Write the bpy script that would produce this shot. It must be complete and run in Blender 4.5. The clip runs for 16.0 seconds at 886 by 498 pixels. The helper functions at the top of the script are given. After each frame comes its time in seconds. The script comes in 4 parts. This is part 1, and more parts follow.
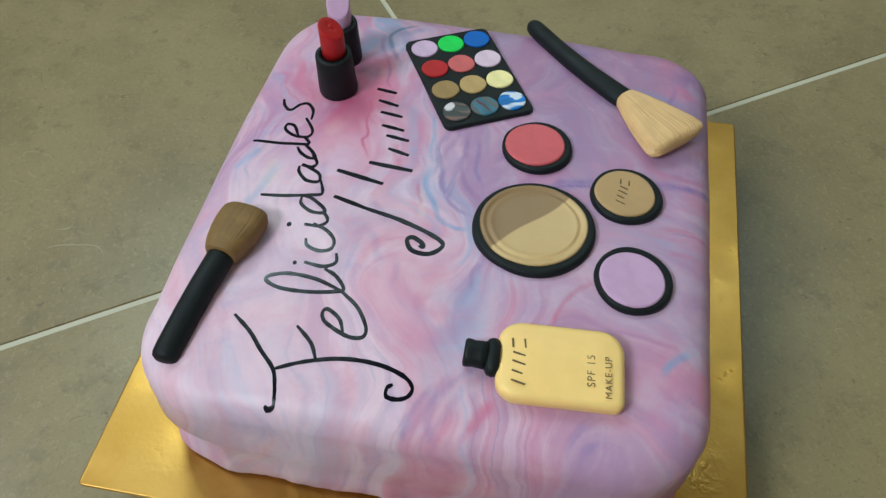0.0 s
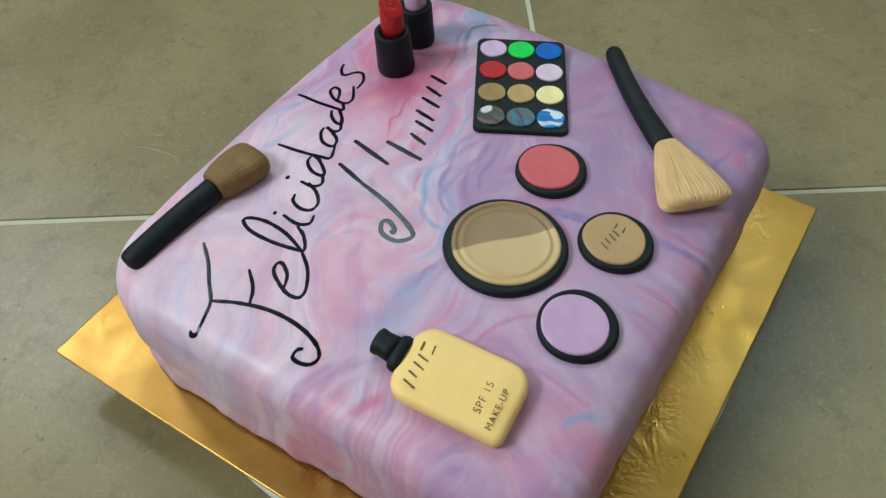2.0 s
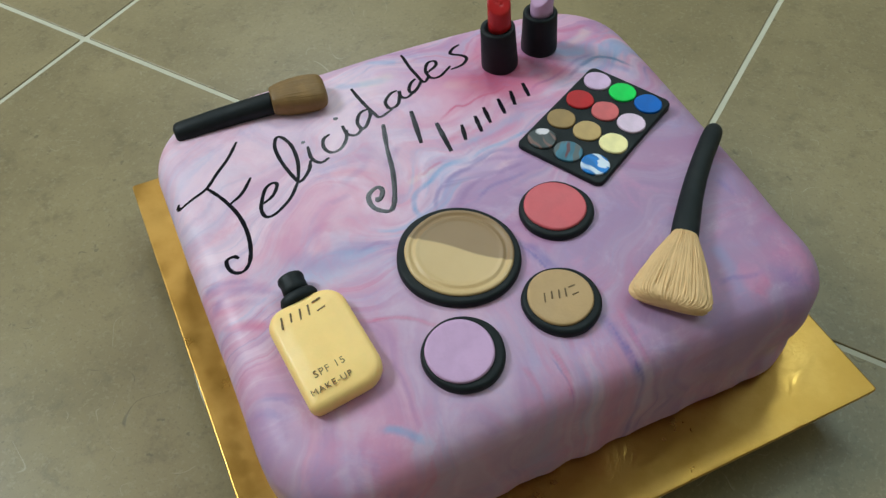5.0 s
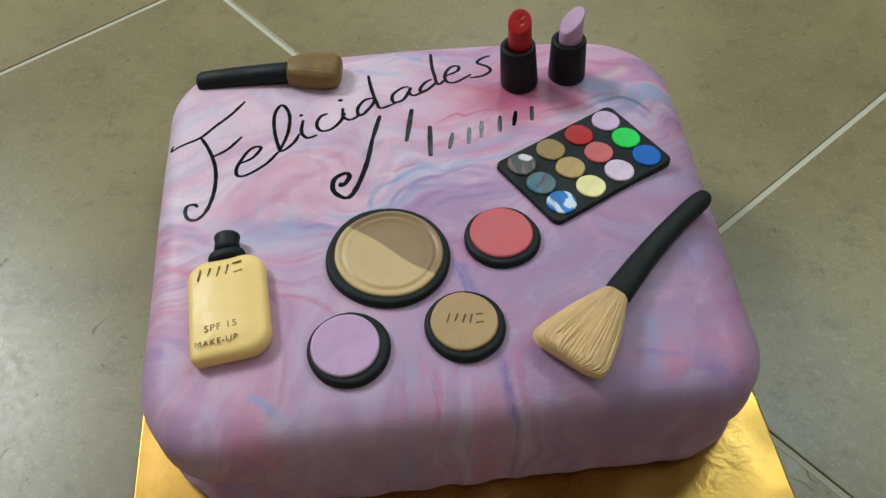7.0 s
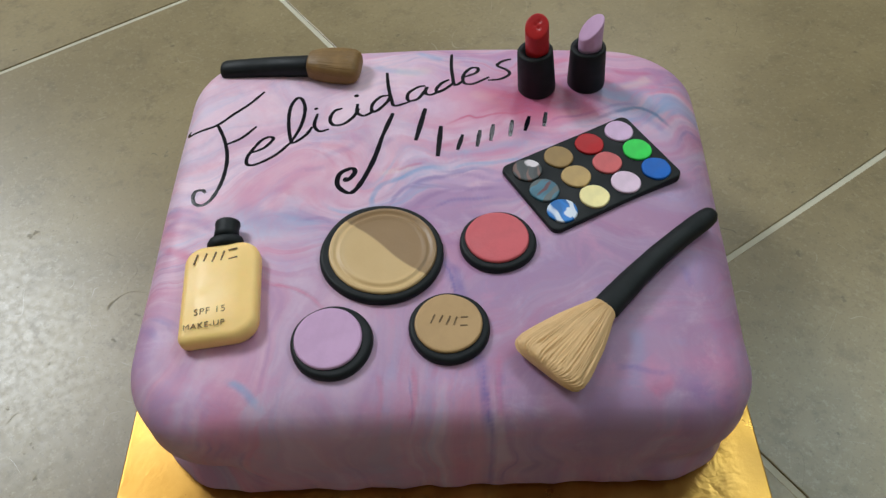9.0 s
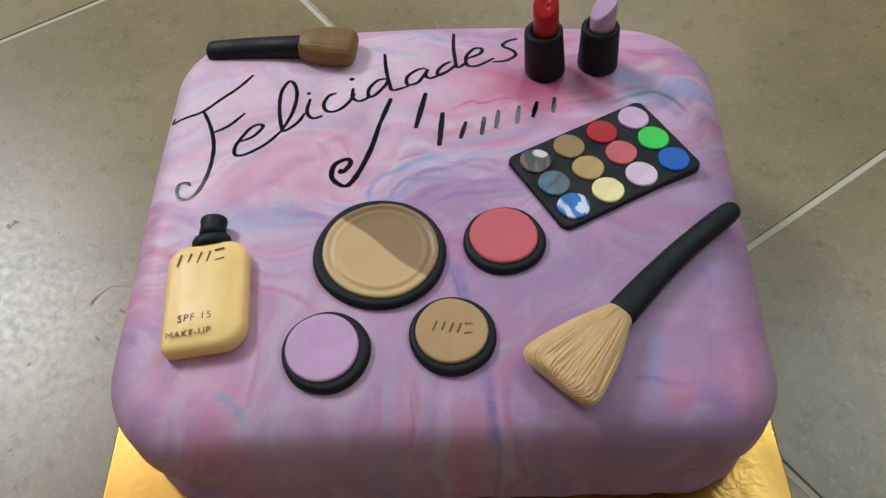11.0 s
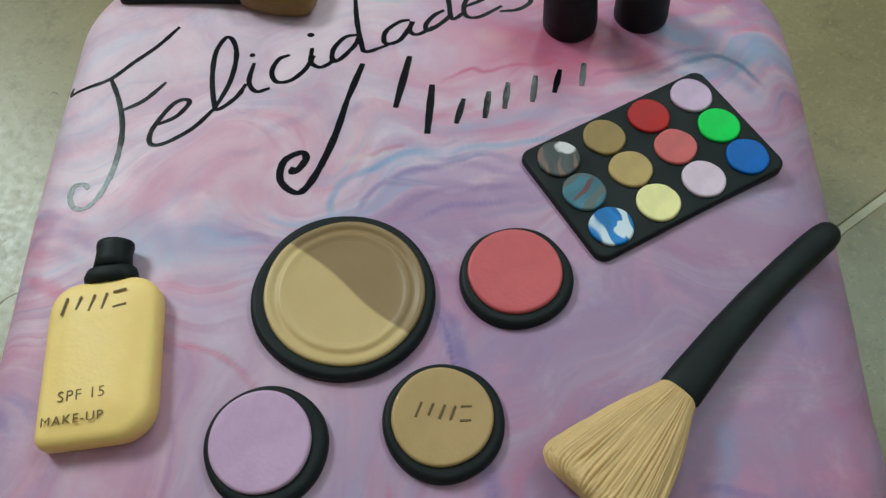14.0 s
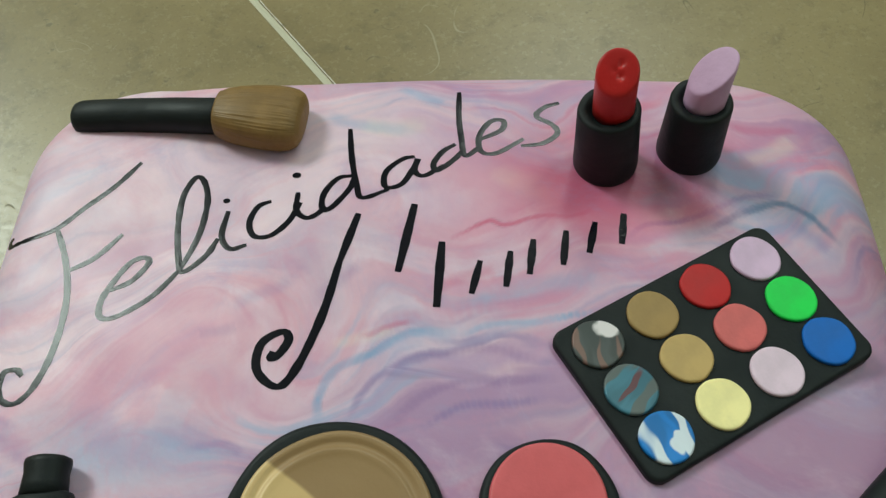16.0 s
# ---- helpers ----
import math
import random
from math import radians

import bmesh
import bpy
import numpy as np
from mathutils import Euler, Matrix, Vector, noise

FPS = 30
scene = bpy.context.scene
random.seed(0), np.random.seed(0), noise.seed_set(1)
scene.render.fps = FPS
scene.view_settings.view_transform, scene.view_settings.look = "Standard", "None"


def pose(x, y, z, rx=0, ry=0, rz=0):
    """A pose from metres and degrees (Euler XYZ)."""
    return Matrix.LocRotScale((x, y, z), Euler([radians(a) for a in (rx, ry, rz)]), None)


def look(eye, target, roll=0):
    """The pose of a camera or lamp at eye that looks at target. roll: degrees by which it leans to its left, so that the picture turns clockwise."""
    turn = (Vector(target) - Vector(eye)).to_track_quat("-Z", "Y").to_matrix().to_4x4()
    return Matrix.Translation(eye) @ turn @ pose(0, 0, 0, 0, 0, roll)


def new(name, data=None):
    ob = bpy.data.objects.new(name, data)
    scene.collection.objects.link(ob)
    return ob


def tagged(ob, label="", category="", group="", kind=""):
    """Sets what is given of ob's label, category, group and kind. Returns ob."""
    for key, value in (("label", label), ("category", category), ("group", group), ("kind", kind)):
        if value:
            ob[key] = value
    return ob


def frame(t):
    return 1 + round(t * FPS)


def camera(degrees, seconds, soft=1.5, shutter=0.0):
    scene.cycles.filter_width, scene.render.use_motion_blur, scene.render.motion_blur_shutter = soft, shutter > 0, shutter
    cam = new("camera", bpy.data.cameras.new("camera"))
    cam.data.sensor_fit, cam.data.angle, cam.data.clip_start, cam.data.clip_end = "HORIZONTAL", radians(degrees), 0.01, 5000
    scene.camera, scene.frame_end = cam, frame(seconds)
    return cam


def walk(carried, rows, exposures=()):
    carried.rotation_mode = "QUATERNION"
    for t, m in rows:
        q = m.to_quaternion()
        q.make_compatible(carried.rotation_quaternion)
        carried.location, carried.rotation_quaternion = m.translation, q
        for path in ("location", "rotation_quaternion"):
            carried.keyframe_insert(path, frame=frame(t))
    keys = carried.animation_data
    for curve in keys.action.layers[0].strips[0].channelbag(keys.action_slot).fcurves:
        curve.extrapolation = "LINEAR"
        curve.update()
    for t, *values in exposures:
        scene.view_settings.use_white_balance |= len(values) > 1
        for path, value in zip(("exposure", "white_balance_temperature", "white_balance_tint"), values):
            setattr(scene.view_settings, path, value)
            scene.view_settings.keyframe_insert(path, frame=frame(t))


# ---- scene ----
cam = camera(53.9, 16.0, soft=1.4)
# time, eye, target, roll
PATH = [
    (0, (-0.2859, -0.0462, 0.4045), (0.0261, 0.0136, 0.0184), -0.27),
    (0.5, (-0.2850, -0.0516, 0.4065), (0.0253, 0.0112, 0.0195), 0.20),
    (1, (-0.2790, -0.0754, 0.4068), (0.0240, 0.0123, 0.0189), -0.15),
    (1.5, (-0.2641, -0.1163, 0.4058), (0.0211, 0.0197, 0.0183), -0.68),
    (2, (-0.2466, -0.1485, 0.4057), (0.0192, 0.0226, 0.0183), -0.81),
    (2.5, (-0.2360, -0.1651, 0.4045), (0.0207, 0.0217, 0.0182), -0.80),
    (3, (-0.2160, -0.1878, 0.4029), (0.0168, 0.0245, 0.0146), -1.36),
    (3.5, (-0.2000, -0.2040, 0.4051), (0.0137, 0.0265, 0.0162), -1.50),
    (4, (-0.1753, -0.2265, 0.4043), (0.0114, 0.0295, 0.0175), -1.71),
    (4.2, (-0.1647, -0.2346, 0.4058), (0.0090, 0.0304, 0.0190), -1.63),
    (6.3, (-0.0636, -0.2839, 0.4063), (0.0038, 0.0298, 0.0228), -1.56),
    (6.5, (-0.0493, -0.2864, 0.4071), (0.0066, 0.0288, 0.0230), -1.53),
    (7, (-0.0247, -0.2879, 0.4091), (0.0089, 0.0287, 0.0235), -0.97),
    (7.5, (-0.0068, -0.2891, 0.4078), (0.0125, 0.0296, 0.0230), -0.38),
    (8, (-0.0012, -0.2896, 0.4076), (0.0111, 0.0294, 0.0228), -0.87),
    (8.5, (0.0070, -0.2886, 0.4084), (0.0056, 0.0303, 0.0233), -1.89),
    (9, (0.0089, -0.2893, 0.4093), (0.0035, 0.0292, 0.0239), -2.55),
    (9.2, (0.0115, -0.2870, 0.4084), (0.0062, 0.0303, 0.0221), -2.59),
    (11.5, (0.0072, -0.2445, 0.3848), (0.0015, 0.0530, -0.0171), -2.84),
    (12, (0.0127, -0.2218, 0.3682), (0.0094, 0.0669, -0.0400), -2.98),
    (12.5, (0.0153, -0.2050, 0.3537), (0.0147, 0.0746, -0.0608), -2.40),
    (13, (0.0144, -0.1926, 0.3419), (0.0130, 0.0795, -0.0777), -2.15),
    (13.5, (0.0124, -0.1811, 0.3372), (0.0101, 0.0813, -0.0885), -2.27),
    (14, (0.0098, -0.1645, 0.3379), (0.0056, 0.0944, -0.0898), -2.40),
    (14.5, (0.0081, -0.1447, 0.3371), (0.0064, 0.1191, -0.0876), -2.09),
    (15, (0.0110, -0.1258, 0.3334), (0.0101, 0.1369, -0.0920), -2.37),
    (15.5, (0.0111, -0.1085, 0.3338), (0.0182, 0.1585, -0.0888), -1.28),
    (16, (0.0060, -0.0965, 0.3175), (0.0045, 0.1768, -0.1012), -1.79),
]
walk(cam, [(t, look(eye, target, roll)) for t, eye, target, roll in PATH],
     exposures=[(0.0, 0.03, 5850, 3), (4.0, 0.05, 5750, 2), (7.0, -0.03, 5950, 5), (9.0, -0.05, 6050, 13), (11.5, -0.09, 6050, 18), (12.5, -0.10, 6000, 6), (13.5, -0.16, 6150, -2), (14.5, -0.19, 5750, -6), (15.4, -0.13, 5750, -4), (16.0, -0.07, 6450, -5)])

# ---- light ----
world = bpy.data.worlds.new("world")
scene.world = world
world.use_nodes = True
world.node_tree.nodes["Background"].inputs[0].default_value = (0.8, 0.85, 0.9, 1)
world.node_tree.nodes["Background"].inputs[1].default_value = 0.03


def area_lamp(name, at, to, size, watts, color):
    data = bpy.data.lights.new(name, "AREA")
    data.shape, data.size, data.energy, data.color = "DISK", size, watts, color
    ob = new(name, data)
    ob.matrix_world = look(at, to)
    return ob


area_lamp("ceiling_lamp_left", (-1.74, 1.48, 2.28), (0, 0, 0.1), 0.9, 61, (0.930, 0.985, 0.960))
# added fill, no known lamp: brightens the floor seen left in the early views
area_lamp("added_back_fill", (0.50, 2.15, 2.30), (0, 0, 0.1), 0.5, 13, (0.96, 0.97, 0.955))
area_lamp("ceiling_lamp_right", (1.30, 1.05, 2.40), (0, 0, 0.1), 0.6, 14, (0.82, 1.0, 0.95))
# made-up long lamp, added for glare on the right-hand floor in early views
glare_strip = area_lamp("added_glare_strip", (1.95, -0.25, 2.42), (0, 0, 0.1), 1.6, 9, (0.80, 1.0, 0.95))
glare_strip.data.shape, glare_strip.data.size_y = "RECTANGLE", 0.16

# ---- materials ----


def rgb(r, g, b):
    """Linear colour from 0..255 display values."""
    return tuple(((c / 255 + 0.055) / 1.055) ** 2.4 if c > 10 else c / 255 / 12.92 for c in (r, g, b)) + (1.0,)


class Mat:
    """A node material with short helpers."""

    def __init__(self, name, rough=0.5, metal=0.0, spec=0.5):
        self.m = bpy.data.materials.new(name)
        self.m.use_nodes = True
        self.t = self.m.node_tree
        self.b = self.t.nodes["Principled BSDF"]
        self.b.inputs["Roughness"].default_value = rough
        self.b.inputs["Metallic"].default_value = metal
        self.b.inputs["Specular IOR Level"].default_value = spec
        self.co = self.node("ShaderNodeTexCoord").outputs["Object"]

    def node(self, kind, **sets):
        n = self.t.nodes.new(kind)
        for k, v in sets.items():
            if k in ("operation", "data_type", "blend_type", "noise_dimensions", "feature", "interpolation_type", "wave_type", "bands_direction"):
                if k == "operation":
                    n.operation = v
                elif k == "data_type":
                    n.data_type = v
                elif k == "blend_type":
                    n.blend_type = v
                elif k == "noise_dimensions":
                    n.noise_dimensions = v
                elif k == "feature":
                    n.feature = v
                elif k == "wave_type":
                    n.wave_type = v
                elif k == "bands_direction":
                    n.bands_direction = v
            else:
                self.put(n.inputs[k], v)
        return n

    def put(self, socket, v):
        if isinstance(v, bpy.types.NodeSocket):
            self.t.links.new(v, socket)
        else:
            socket.default_value = v

    def math(self, op, a, b=0.0, clamp=False):
        n = self.t.nodes.new("ShaderNodeMath")
        n.operation, n.use_clamp = op, clamp
        self.put(n.inputs[0], a), self.put(n.inputs[1], b)
        return n.outputs[0]

    def vmath(self, op, a, b=(0, 0, 0), scale=None):
        n = self.t.nodes.new("ShaderNodeVectorMath")
        n.operation = op
        self.put(n.inputs[0], a), self.put(n.inputs[1], b)
        if scale is not None:
            self.put(n.inputs["Scale"], scale)
        return n.outputs["Value"] if op in ("LENGTH", "DISTANCE", "DOT_PRODUCT") else n.outputs["Vector"]

    def noise(self, scale, detail=3.0, rough=0.5, vec=None, distort=0.0, color=False):
        n = self.t.nodes.new("ShaderNodeTexNoise")
        self.put(n.inputs["Vector"], vec or self.co)
        self.put(n.inputs["Scale"], scale)
        n.inputs["Detail"].default_value, n.inputs["Roughness"].default_value = detail, rough
        n.inputs["Distortion"].default_value = distort
        return n.outputs["Color" if color else "Fac"]

    def ramp(self, fac, lo, hi, a=0.0, b=1.0):
        n = self.t.nodes.new("ShaderNodeMapRange")
        n.interpolation_type = "SMOOTHSTEP"
        for i, v in enumerate((fac, lo, hi, a, b)):
            self.put(n.inputs[i], v)
        return n.outputs[0]

    def mix(self, fac, a, b, blend="MIX"):
        n = self.t.nodes.new("ShaderNodeMix")
        n.data_type, n.blend_type = "RGBA", blend
        self.put(n.inputs[0], fac), self.put(n.inputs[6], a), self.put(n.inputs[7], b)
        return n.outputs[2]

    def color(self, c):
        self.put(self.b.inputs["Base Color"], c)
        return self

    def rough(self, v):
        self.put(self.b.inputs["Roughness"], v)
        return self

    def bump(self, height, strength=0.3, distance=0.001):
        n = self.t.nodes.new("ShaderNodeBump")
        n.inputs["Strength"].default_value, n.inputs["Distance"].default_value = strength, distance
        self.put(n.inputs["Height"], height)
        self.put(self.b.inputs["Normal"], n.outputs[0])
        return self

    def waxy(self, weight, radius=(0.004, 0.002, 0.0015), scale=0.5):
        self.b.inputs["Subsurface Weight"].default_value = weight
        self.b.inputs["Subsurface Radius"].default_value = radius
        self.b.inputs["Subsurface Scale"].default_value = scale
        return self


def sugar_paste(name, c, dark=0.88, rough=0.55, grain=0.25, waxy=0.0, spec=0.35):
    """Hand-rolled fondant in one colour, with faint mottling and finger marks."""
    m = Mat(name, rough, spec=spec)
    c2 = tuple(v * dark for v in c[:3]) + (1.0,)
    m.color(m.mix(m.ramp(m.noise(120, 4, 0.6), 0.35, 0.65), c2, c))
    m.rough(m.ramp(m.noise(70, 2), 0.3, 0.7, rough - 0.07, rough + 0.08))
    h = m.math("ADD", m.noise(90, 2), m.math("MULTIPLY", m.noise(900, 3), 0.25))
    m.bump(h, grain, 0.0012)
    if waxy:
        m.waxy(waxy)
    return m.m


def marbled_fondant():
    """Lilac sugar paste kneaded with pink, blue and white, drawn out in long curving streaks."""
    m = Mat("marbled_fondant", 0.5, spec=0.5)
    warp = m.vmath("SCALE", m.vmath("SUBTRACT", m.noise(11, 2, 0.5, color=True), (0.5, 0.5, 0.5)), scale=0.095)
    fine = m.vmath("SCALE", m.vmath("SUBTRACT", m.noise(40, 2, 0.5, color=True), (0.5, 0.5, 0.5)), scale=0.005)
    crumb = m.vmath("SCALE", m.vmath("SUBTRACT", m.noise(260, 3, 0.6, color=True), (0.5, 0.5, 0.5)), scale=0.0022)
    p = m.vmath("ADD", m.vmath("ADD", m.vmath("ADD", m.co, warp), fine), crumb)
    # one whorl where the paste was folded over
    whorl = m.node("ShaderNodeVectorRotate", Vector=p, Center=(-0.052, 0.008, 0.1))
    whorl.rotation_type = "Z_AXIS"
    m.put(whorl.inputs["Angle"], m.ramp(m.vmath("DISTANCE", m.co, (-0.052, 0.008, 0.1)), 0.006, 0.052, 1.5, 0.0))
    p = whorl.outputs[0]
    xyz = m.node("ShaderNodeSeparateXYZ", Vector=p)
    px, py = xyz.outputs[0], xyz.outputs[1]
    # the paste was rolled so that its streaks run across the back and swing round towards the front
    swing = m.ramp(py, -0.075, -0.01)
    back = m.math("SUBTRACT", py, m.math("MULTIPLY", px, 0.22))
    s1 = m.math("ADD", m.math("MULTIPLY", back, swing), m.math("MULTIPLY", px, m.math("SUBTRACT", 1.0, swing)))
    s2 = m.math("ADD", m.math("MULTIPLY", px, swing), m.math("MULTIPLY", py, m.math("SUBTRACT", 1.0, swing)))
    streak = m.node("ShaderNodeCombineXYZ", X=m.math("MULTIPLY", s1, 36.0), Y=m.math("MULTIPLY", s2, 6.0), Z=xyz.outputs[2]).outputs[0]

    def veins(offset, scale, lo, hi, detail=4.0):
        v = m.ramp(m.noise(scale, detail, 0.6, m.vmath("ADD", streak, (offset, offset * 0.7, 0))), lo, hi)
        calm = m.ramp(m.noise(10, 2, 0.5, m.vmath("ADD", p, (offset, 0, 0))), 0.38, 0.62, 0.5, 1.0)
        return m.math("MULTIPLY", m.math("MULTIPLY", v, calm), m.ramp(xyz.outputs[1], -0.06, 0.0, 0.6, 1.0))

    def patch(at, radius, soft):
        d = m.vmath("DISTANCE", m.vmath("ADD", m.co, m.vmath("SCALE", warp, scale=0.5)), at)
        return m.ramp(d, radius, radius + soft, 1.0, 0.0)

    lilac, pink, rose = rgb(190, 154, 186), rgb(218, 164, 188), rgb(204, 96, 132)
    blue, pale, plum = rgb(140, 166, 206), rgb(234, 212, 230), rgb(158, 120, 170)
    c = m.mix(m.ramp(m.math("ADD", m.noise(14, 3, 0.55, p), m.math("MULTIPLY", py, 1.6)), 0.36, 0.62), lilac, pink)
    # folds of colour lying over one another: each sheet has one sharp edge and fades on the other
    sheet = m.noise(0.62, 3.0, 0.55, m.vmath("ADD", streak, (5, 11, 0)))
    fold = m.t.nodes.new("ShaderNodeValToRGB")
    stops = [(0.0, (232, 208, 226)), (0.18, (220, 176, 202)), (0.36, (186, 158, 202)), (0.50, (220, 186, 206)), (0.62, (174, 180, 214)), (0.74, (226, 200, 220)), (0.88, (214, 158, 190)), (1.0, (190, 138, 178))]
    while len(fold.color_ramp.elements) < len(stops):
        fold.color_ramp.elements.new(0.5)
    for el, (at, tone) in zip(fold.color_ramp.elements, stops):
        el.position, el.color = at, rgb(*tone)
    m.put(fold.inputs[0], m.math("PINGPONG", m.math("MULTIPLY", sheet, 5.0), 1.0))
    c = m.mix(m.ramp(m.noise(9, 2, 0.5, m.vmath("ADD", p, (2, 0, 0))), 0.36, 0.60, 0.12, 0.55), c, m.mix(m.ramp(xyz.outputs[1], -0.05, 0.02, 0.15, 1.0), c, fold.outputs[0]))
    c = m.mix(m.math("MULTIPLY", veins(0.0, 1.2, 0.47, 0.62), 0.65), c, pale)
    c = m.mix(m.math("MULTIPLY", veins(7.3, 1.2, 0.49, 0.62), 0.8), c, rgb(208, 112, 148))
    c = m.mix(m.math("MULTIPLY", veins(17.1, 1.2, 0.50, 0.63), 0.8), c, plum)
    wet = m.math("MAXIMUM", patch((0.09, 0.045, 0.10), 0.02, 0.05), m.math("MAXIMUM", patch((-0.02, 0.0, 0.10), 0.01, 0.04), patch((-0.08, -0.09, 0.10), 0.01, 0.04)))
    c = m.mix(m.math("MULTIPLY", veins(29.4, 1.1, 0.52, 0.62), m.math("ADD", 0.45, m.math("MULTIPLY", wet, 0.5))), c, blue)
    # thin lines where a fold of colour shows edge-on
    line = m.math("ABSOLUTE", m.math("SUBTRACT", m.noise(0.9, 3, 0.55, m.vmath("ADD", streak, (41, 3, 0))), 0.5))
    here = m.ramp(m.noise(16, 2, 0.5, m.vmath("ADD", p, (7, 3, 0))), 0.50, 0.62)
    c = m.mix(m.math("MULTIPLY", m.math("MULTIPLY", m.ramp(line, 0.0, 0.026, 1.0, 0.0), m.math("MULTIPLY", here, m.ramp(py, -0.08, -0.03))), 0.42), c, rgb(198, 92, 136))
    line2 = m.math("ABSOLUTE", m.math("SUBTRACT", m.noise(0.8, 3, 0.55, m.vmath("ADD", streak, (83, 9, 0))), 0.53))
    there = m.ramp(m.noise(15, 2, 0.5, m.vmath("ADD", p, (1, 8, 0))), 0.52, 0.64)
    c = m.mix(m.math("MULTIPLY", m.math("MULTIPLY", m.ramp(line2, 0.0, 0.024, 1.0, 0.0), there), 0.45), c, rgb(108, 106, 172))
    # purpler front-right corner, its colour also deepened for the light falling off there
    c = m.mix(m.math("MULTIPLY", patch((0.10, -0.065, 0.09), 0.05, 0.08), 0.65), c, rgb(156, 120, 160))
    c = m.mix(m.math("MULTIPLY", patch((0.122, 0.0, 0.09), 0.02, 0.06), 0.4), c, rgb(161, 127, 164))
    # pale pink back left: pale paste, with lamp sheen put into the colour too
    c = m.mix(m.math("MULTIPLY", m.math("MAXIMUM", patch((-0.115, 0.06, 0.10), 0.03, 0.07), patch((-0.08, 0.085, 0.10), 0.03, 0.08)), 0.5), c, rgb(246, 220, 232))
    own = m.node("ShaderNodeAttribute")
    own.attribute_name = "streaks"
    ragged = m.ramp(m.noise(1.6, 4, 0.6, m.vmath("ADD", streak, (61, 5, 0))), 0.3, 0.6, 0.55, 1.0)
    c = m.mix(m.math("MULTIPLY", own.outputs["Alpha"], ragged), c, own.outputs["Color"])
    # a deep pink place behind
    c = m.mix(m.math("MULTIPLY", m.math("MULTIPLY", m.math("MAXIMUM", patch((0.050, 0.070, 0.10), 0.008, 0.032), patch((0.074, 0.068, 0.10), 0.006, 0.014)), m.ramp(m.noise(40, 3), 0.25, 0.5)), 0.92), c, rose)
    c = m.mix(m.math("MULTIPLY", m.math("MULTIPLY", patch((0.115, -0.085, 0.10), 0.004, 0.03), m.ramp(m.noise(50, 3), 0.35, 0.6)), 0.5), c, rgb(190, 110, 156))
    # blotches left by the damp paste
    c = m.mix(m.ramp(m.noise(34, 5, 0.7, m.vmath("ADD", p, (3, 4, 0))), 0.48, 0.70, 0.0, 0.40), c, rgb(212, 142, 176))
    c = m.mix(m.ramp(m.noise(30, 5, 0.7, m.vmath("ADD", p, (8, 1, 0))), 0.50, 0.76, 0.0, 0.40), c, rgb(160, 152, 200))
    c = m.mix(m.ramp(m.noise(38, 5, 0.7, m.vmath("ADD", p, (5, 9, 0))), 0.50, 0.80, 0.0, 0.35), c, rgb(230, 206, 224))
    c = m.mix(m.ramp(m.noise(70, 4, 0.65), 0.30, 0.72, 0.0, 0.22), c, m.mix(0.5, c, rgb(150, 116, 160)))
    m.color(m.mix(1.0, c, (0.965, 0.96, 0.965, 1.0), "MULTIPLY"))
    m.rough(m.ramp(m.noise(60, 3), 0.3, 0.7, 0.42, 0.58))
    m.bump(m.math("ADD", m.noise(45, 3), m.math("MULTIPLY", m.noise(600, 3), 0.12)), 0.22, 0.0015)
    m.waxy(0.12)
    return m.m


def gold_foil():
    """Gold paper laid on card: satin, with fine pimples, and crumpled into sharp folds along parts of the cake's foot."""
    m = Mat("gold_foil", 0.3, 1.0)
    xyz = m.node("ShaderNodeSeparateXYZ", Vector=m.co)
    m.color(m.mix(m.ramp(m.noise(30, 5, 0.6), 0.35, 0.7), rgb(170, 128, 60), rgb(190, 148, 78)))
    m.rough(m.ramp(m.noise(60, 5, 0.65), 0.3, 0.7, 0.27, 0.42))
    # folds run out from the foot, dying away towards the cut edge
    foot = m.math("MAXIMUM", m.math("ABSOLUTE", xyz.outputs[0]), m.math("ABSOLUTE", xyz.outputs[1]))
    near = m.ramp(foot, 0.126, 0.144, 1.0, 0.0)
    place = m.ramp(m.noise(13, 2, 0.5, m.vmath("ADD", m.co, (0.3, 0.1, 0))), 0.46, 0.60)
    crumple = m.math("ABSOLUTE", m.math("SUBTRACT", m.noise(62, 3, 0.6, m.vmath("ADD", m.co, (5, 2, 0)), 0.5), 0.5))
    h = m.math("ADD", m.math("MULTIPLY", m.noise(16, 2), 0.6), m.math("MULTIPLY", m.noise(420, 3, 0.6), 0.10))
    h = m.math("ADD", h, m.math("MULTIPLY", m.noise(90, 3, 0.6), 0.12))
    h = m.math("ADD", h, m.math("MULTIPLY", m.math("MULTIPLY", crumple, m.math("MULTIPLY", near, place)), 2.4))
    m.bump(h, 0.35, 0.002)
    return m.m


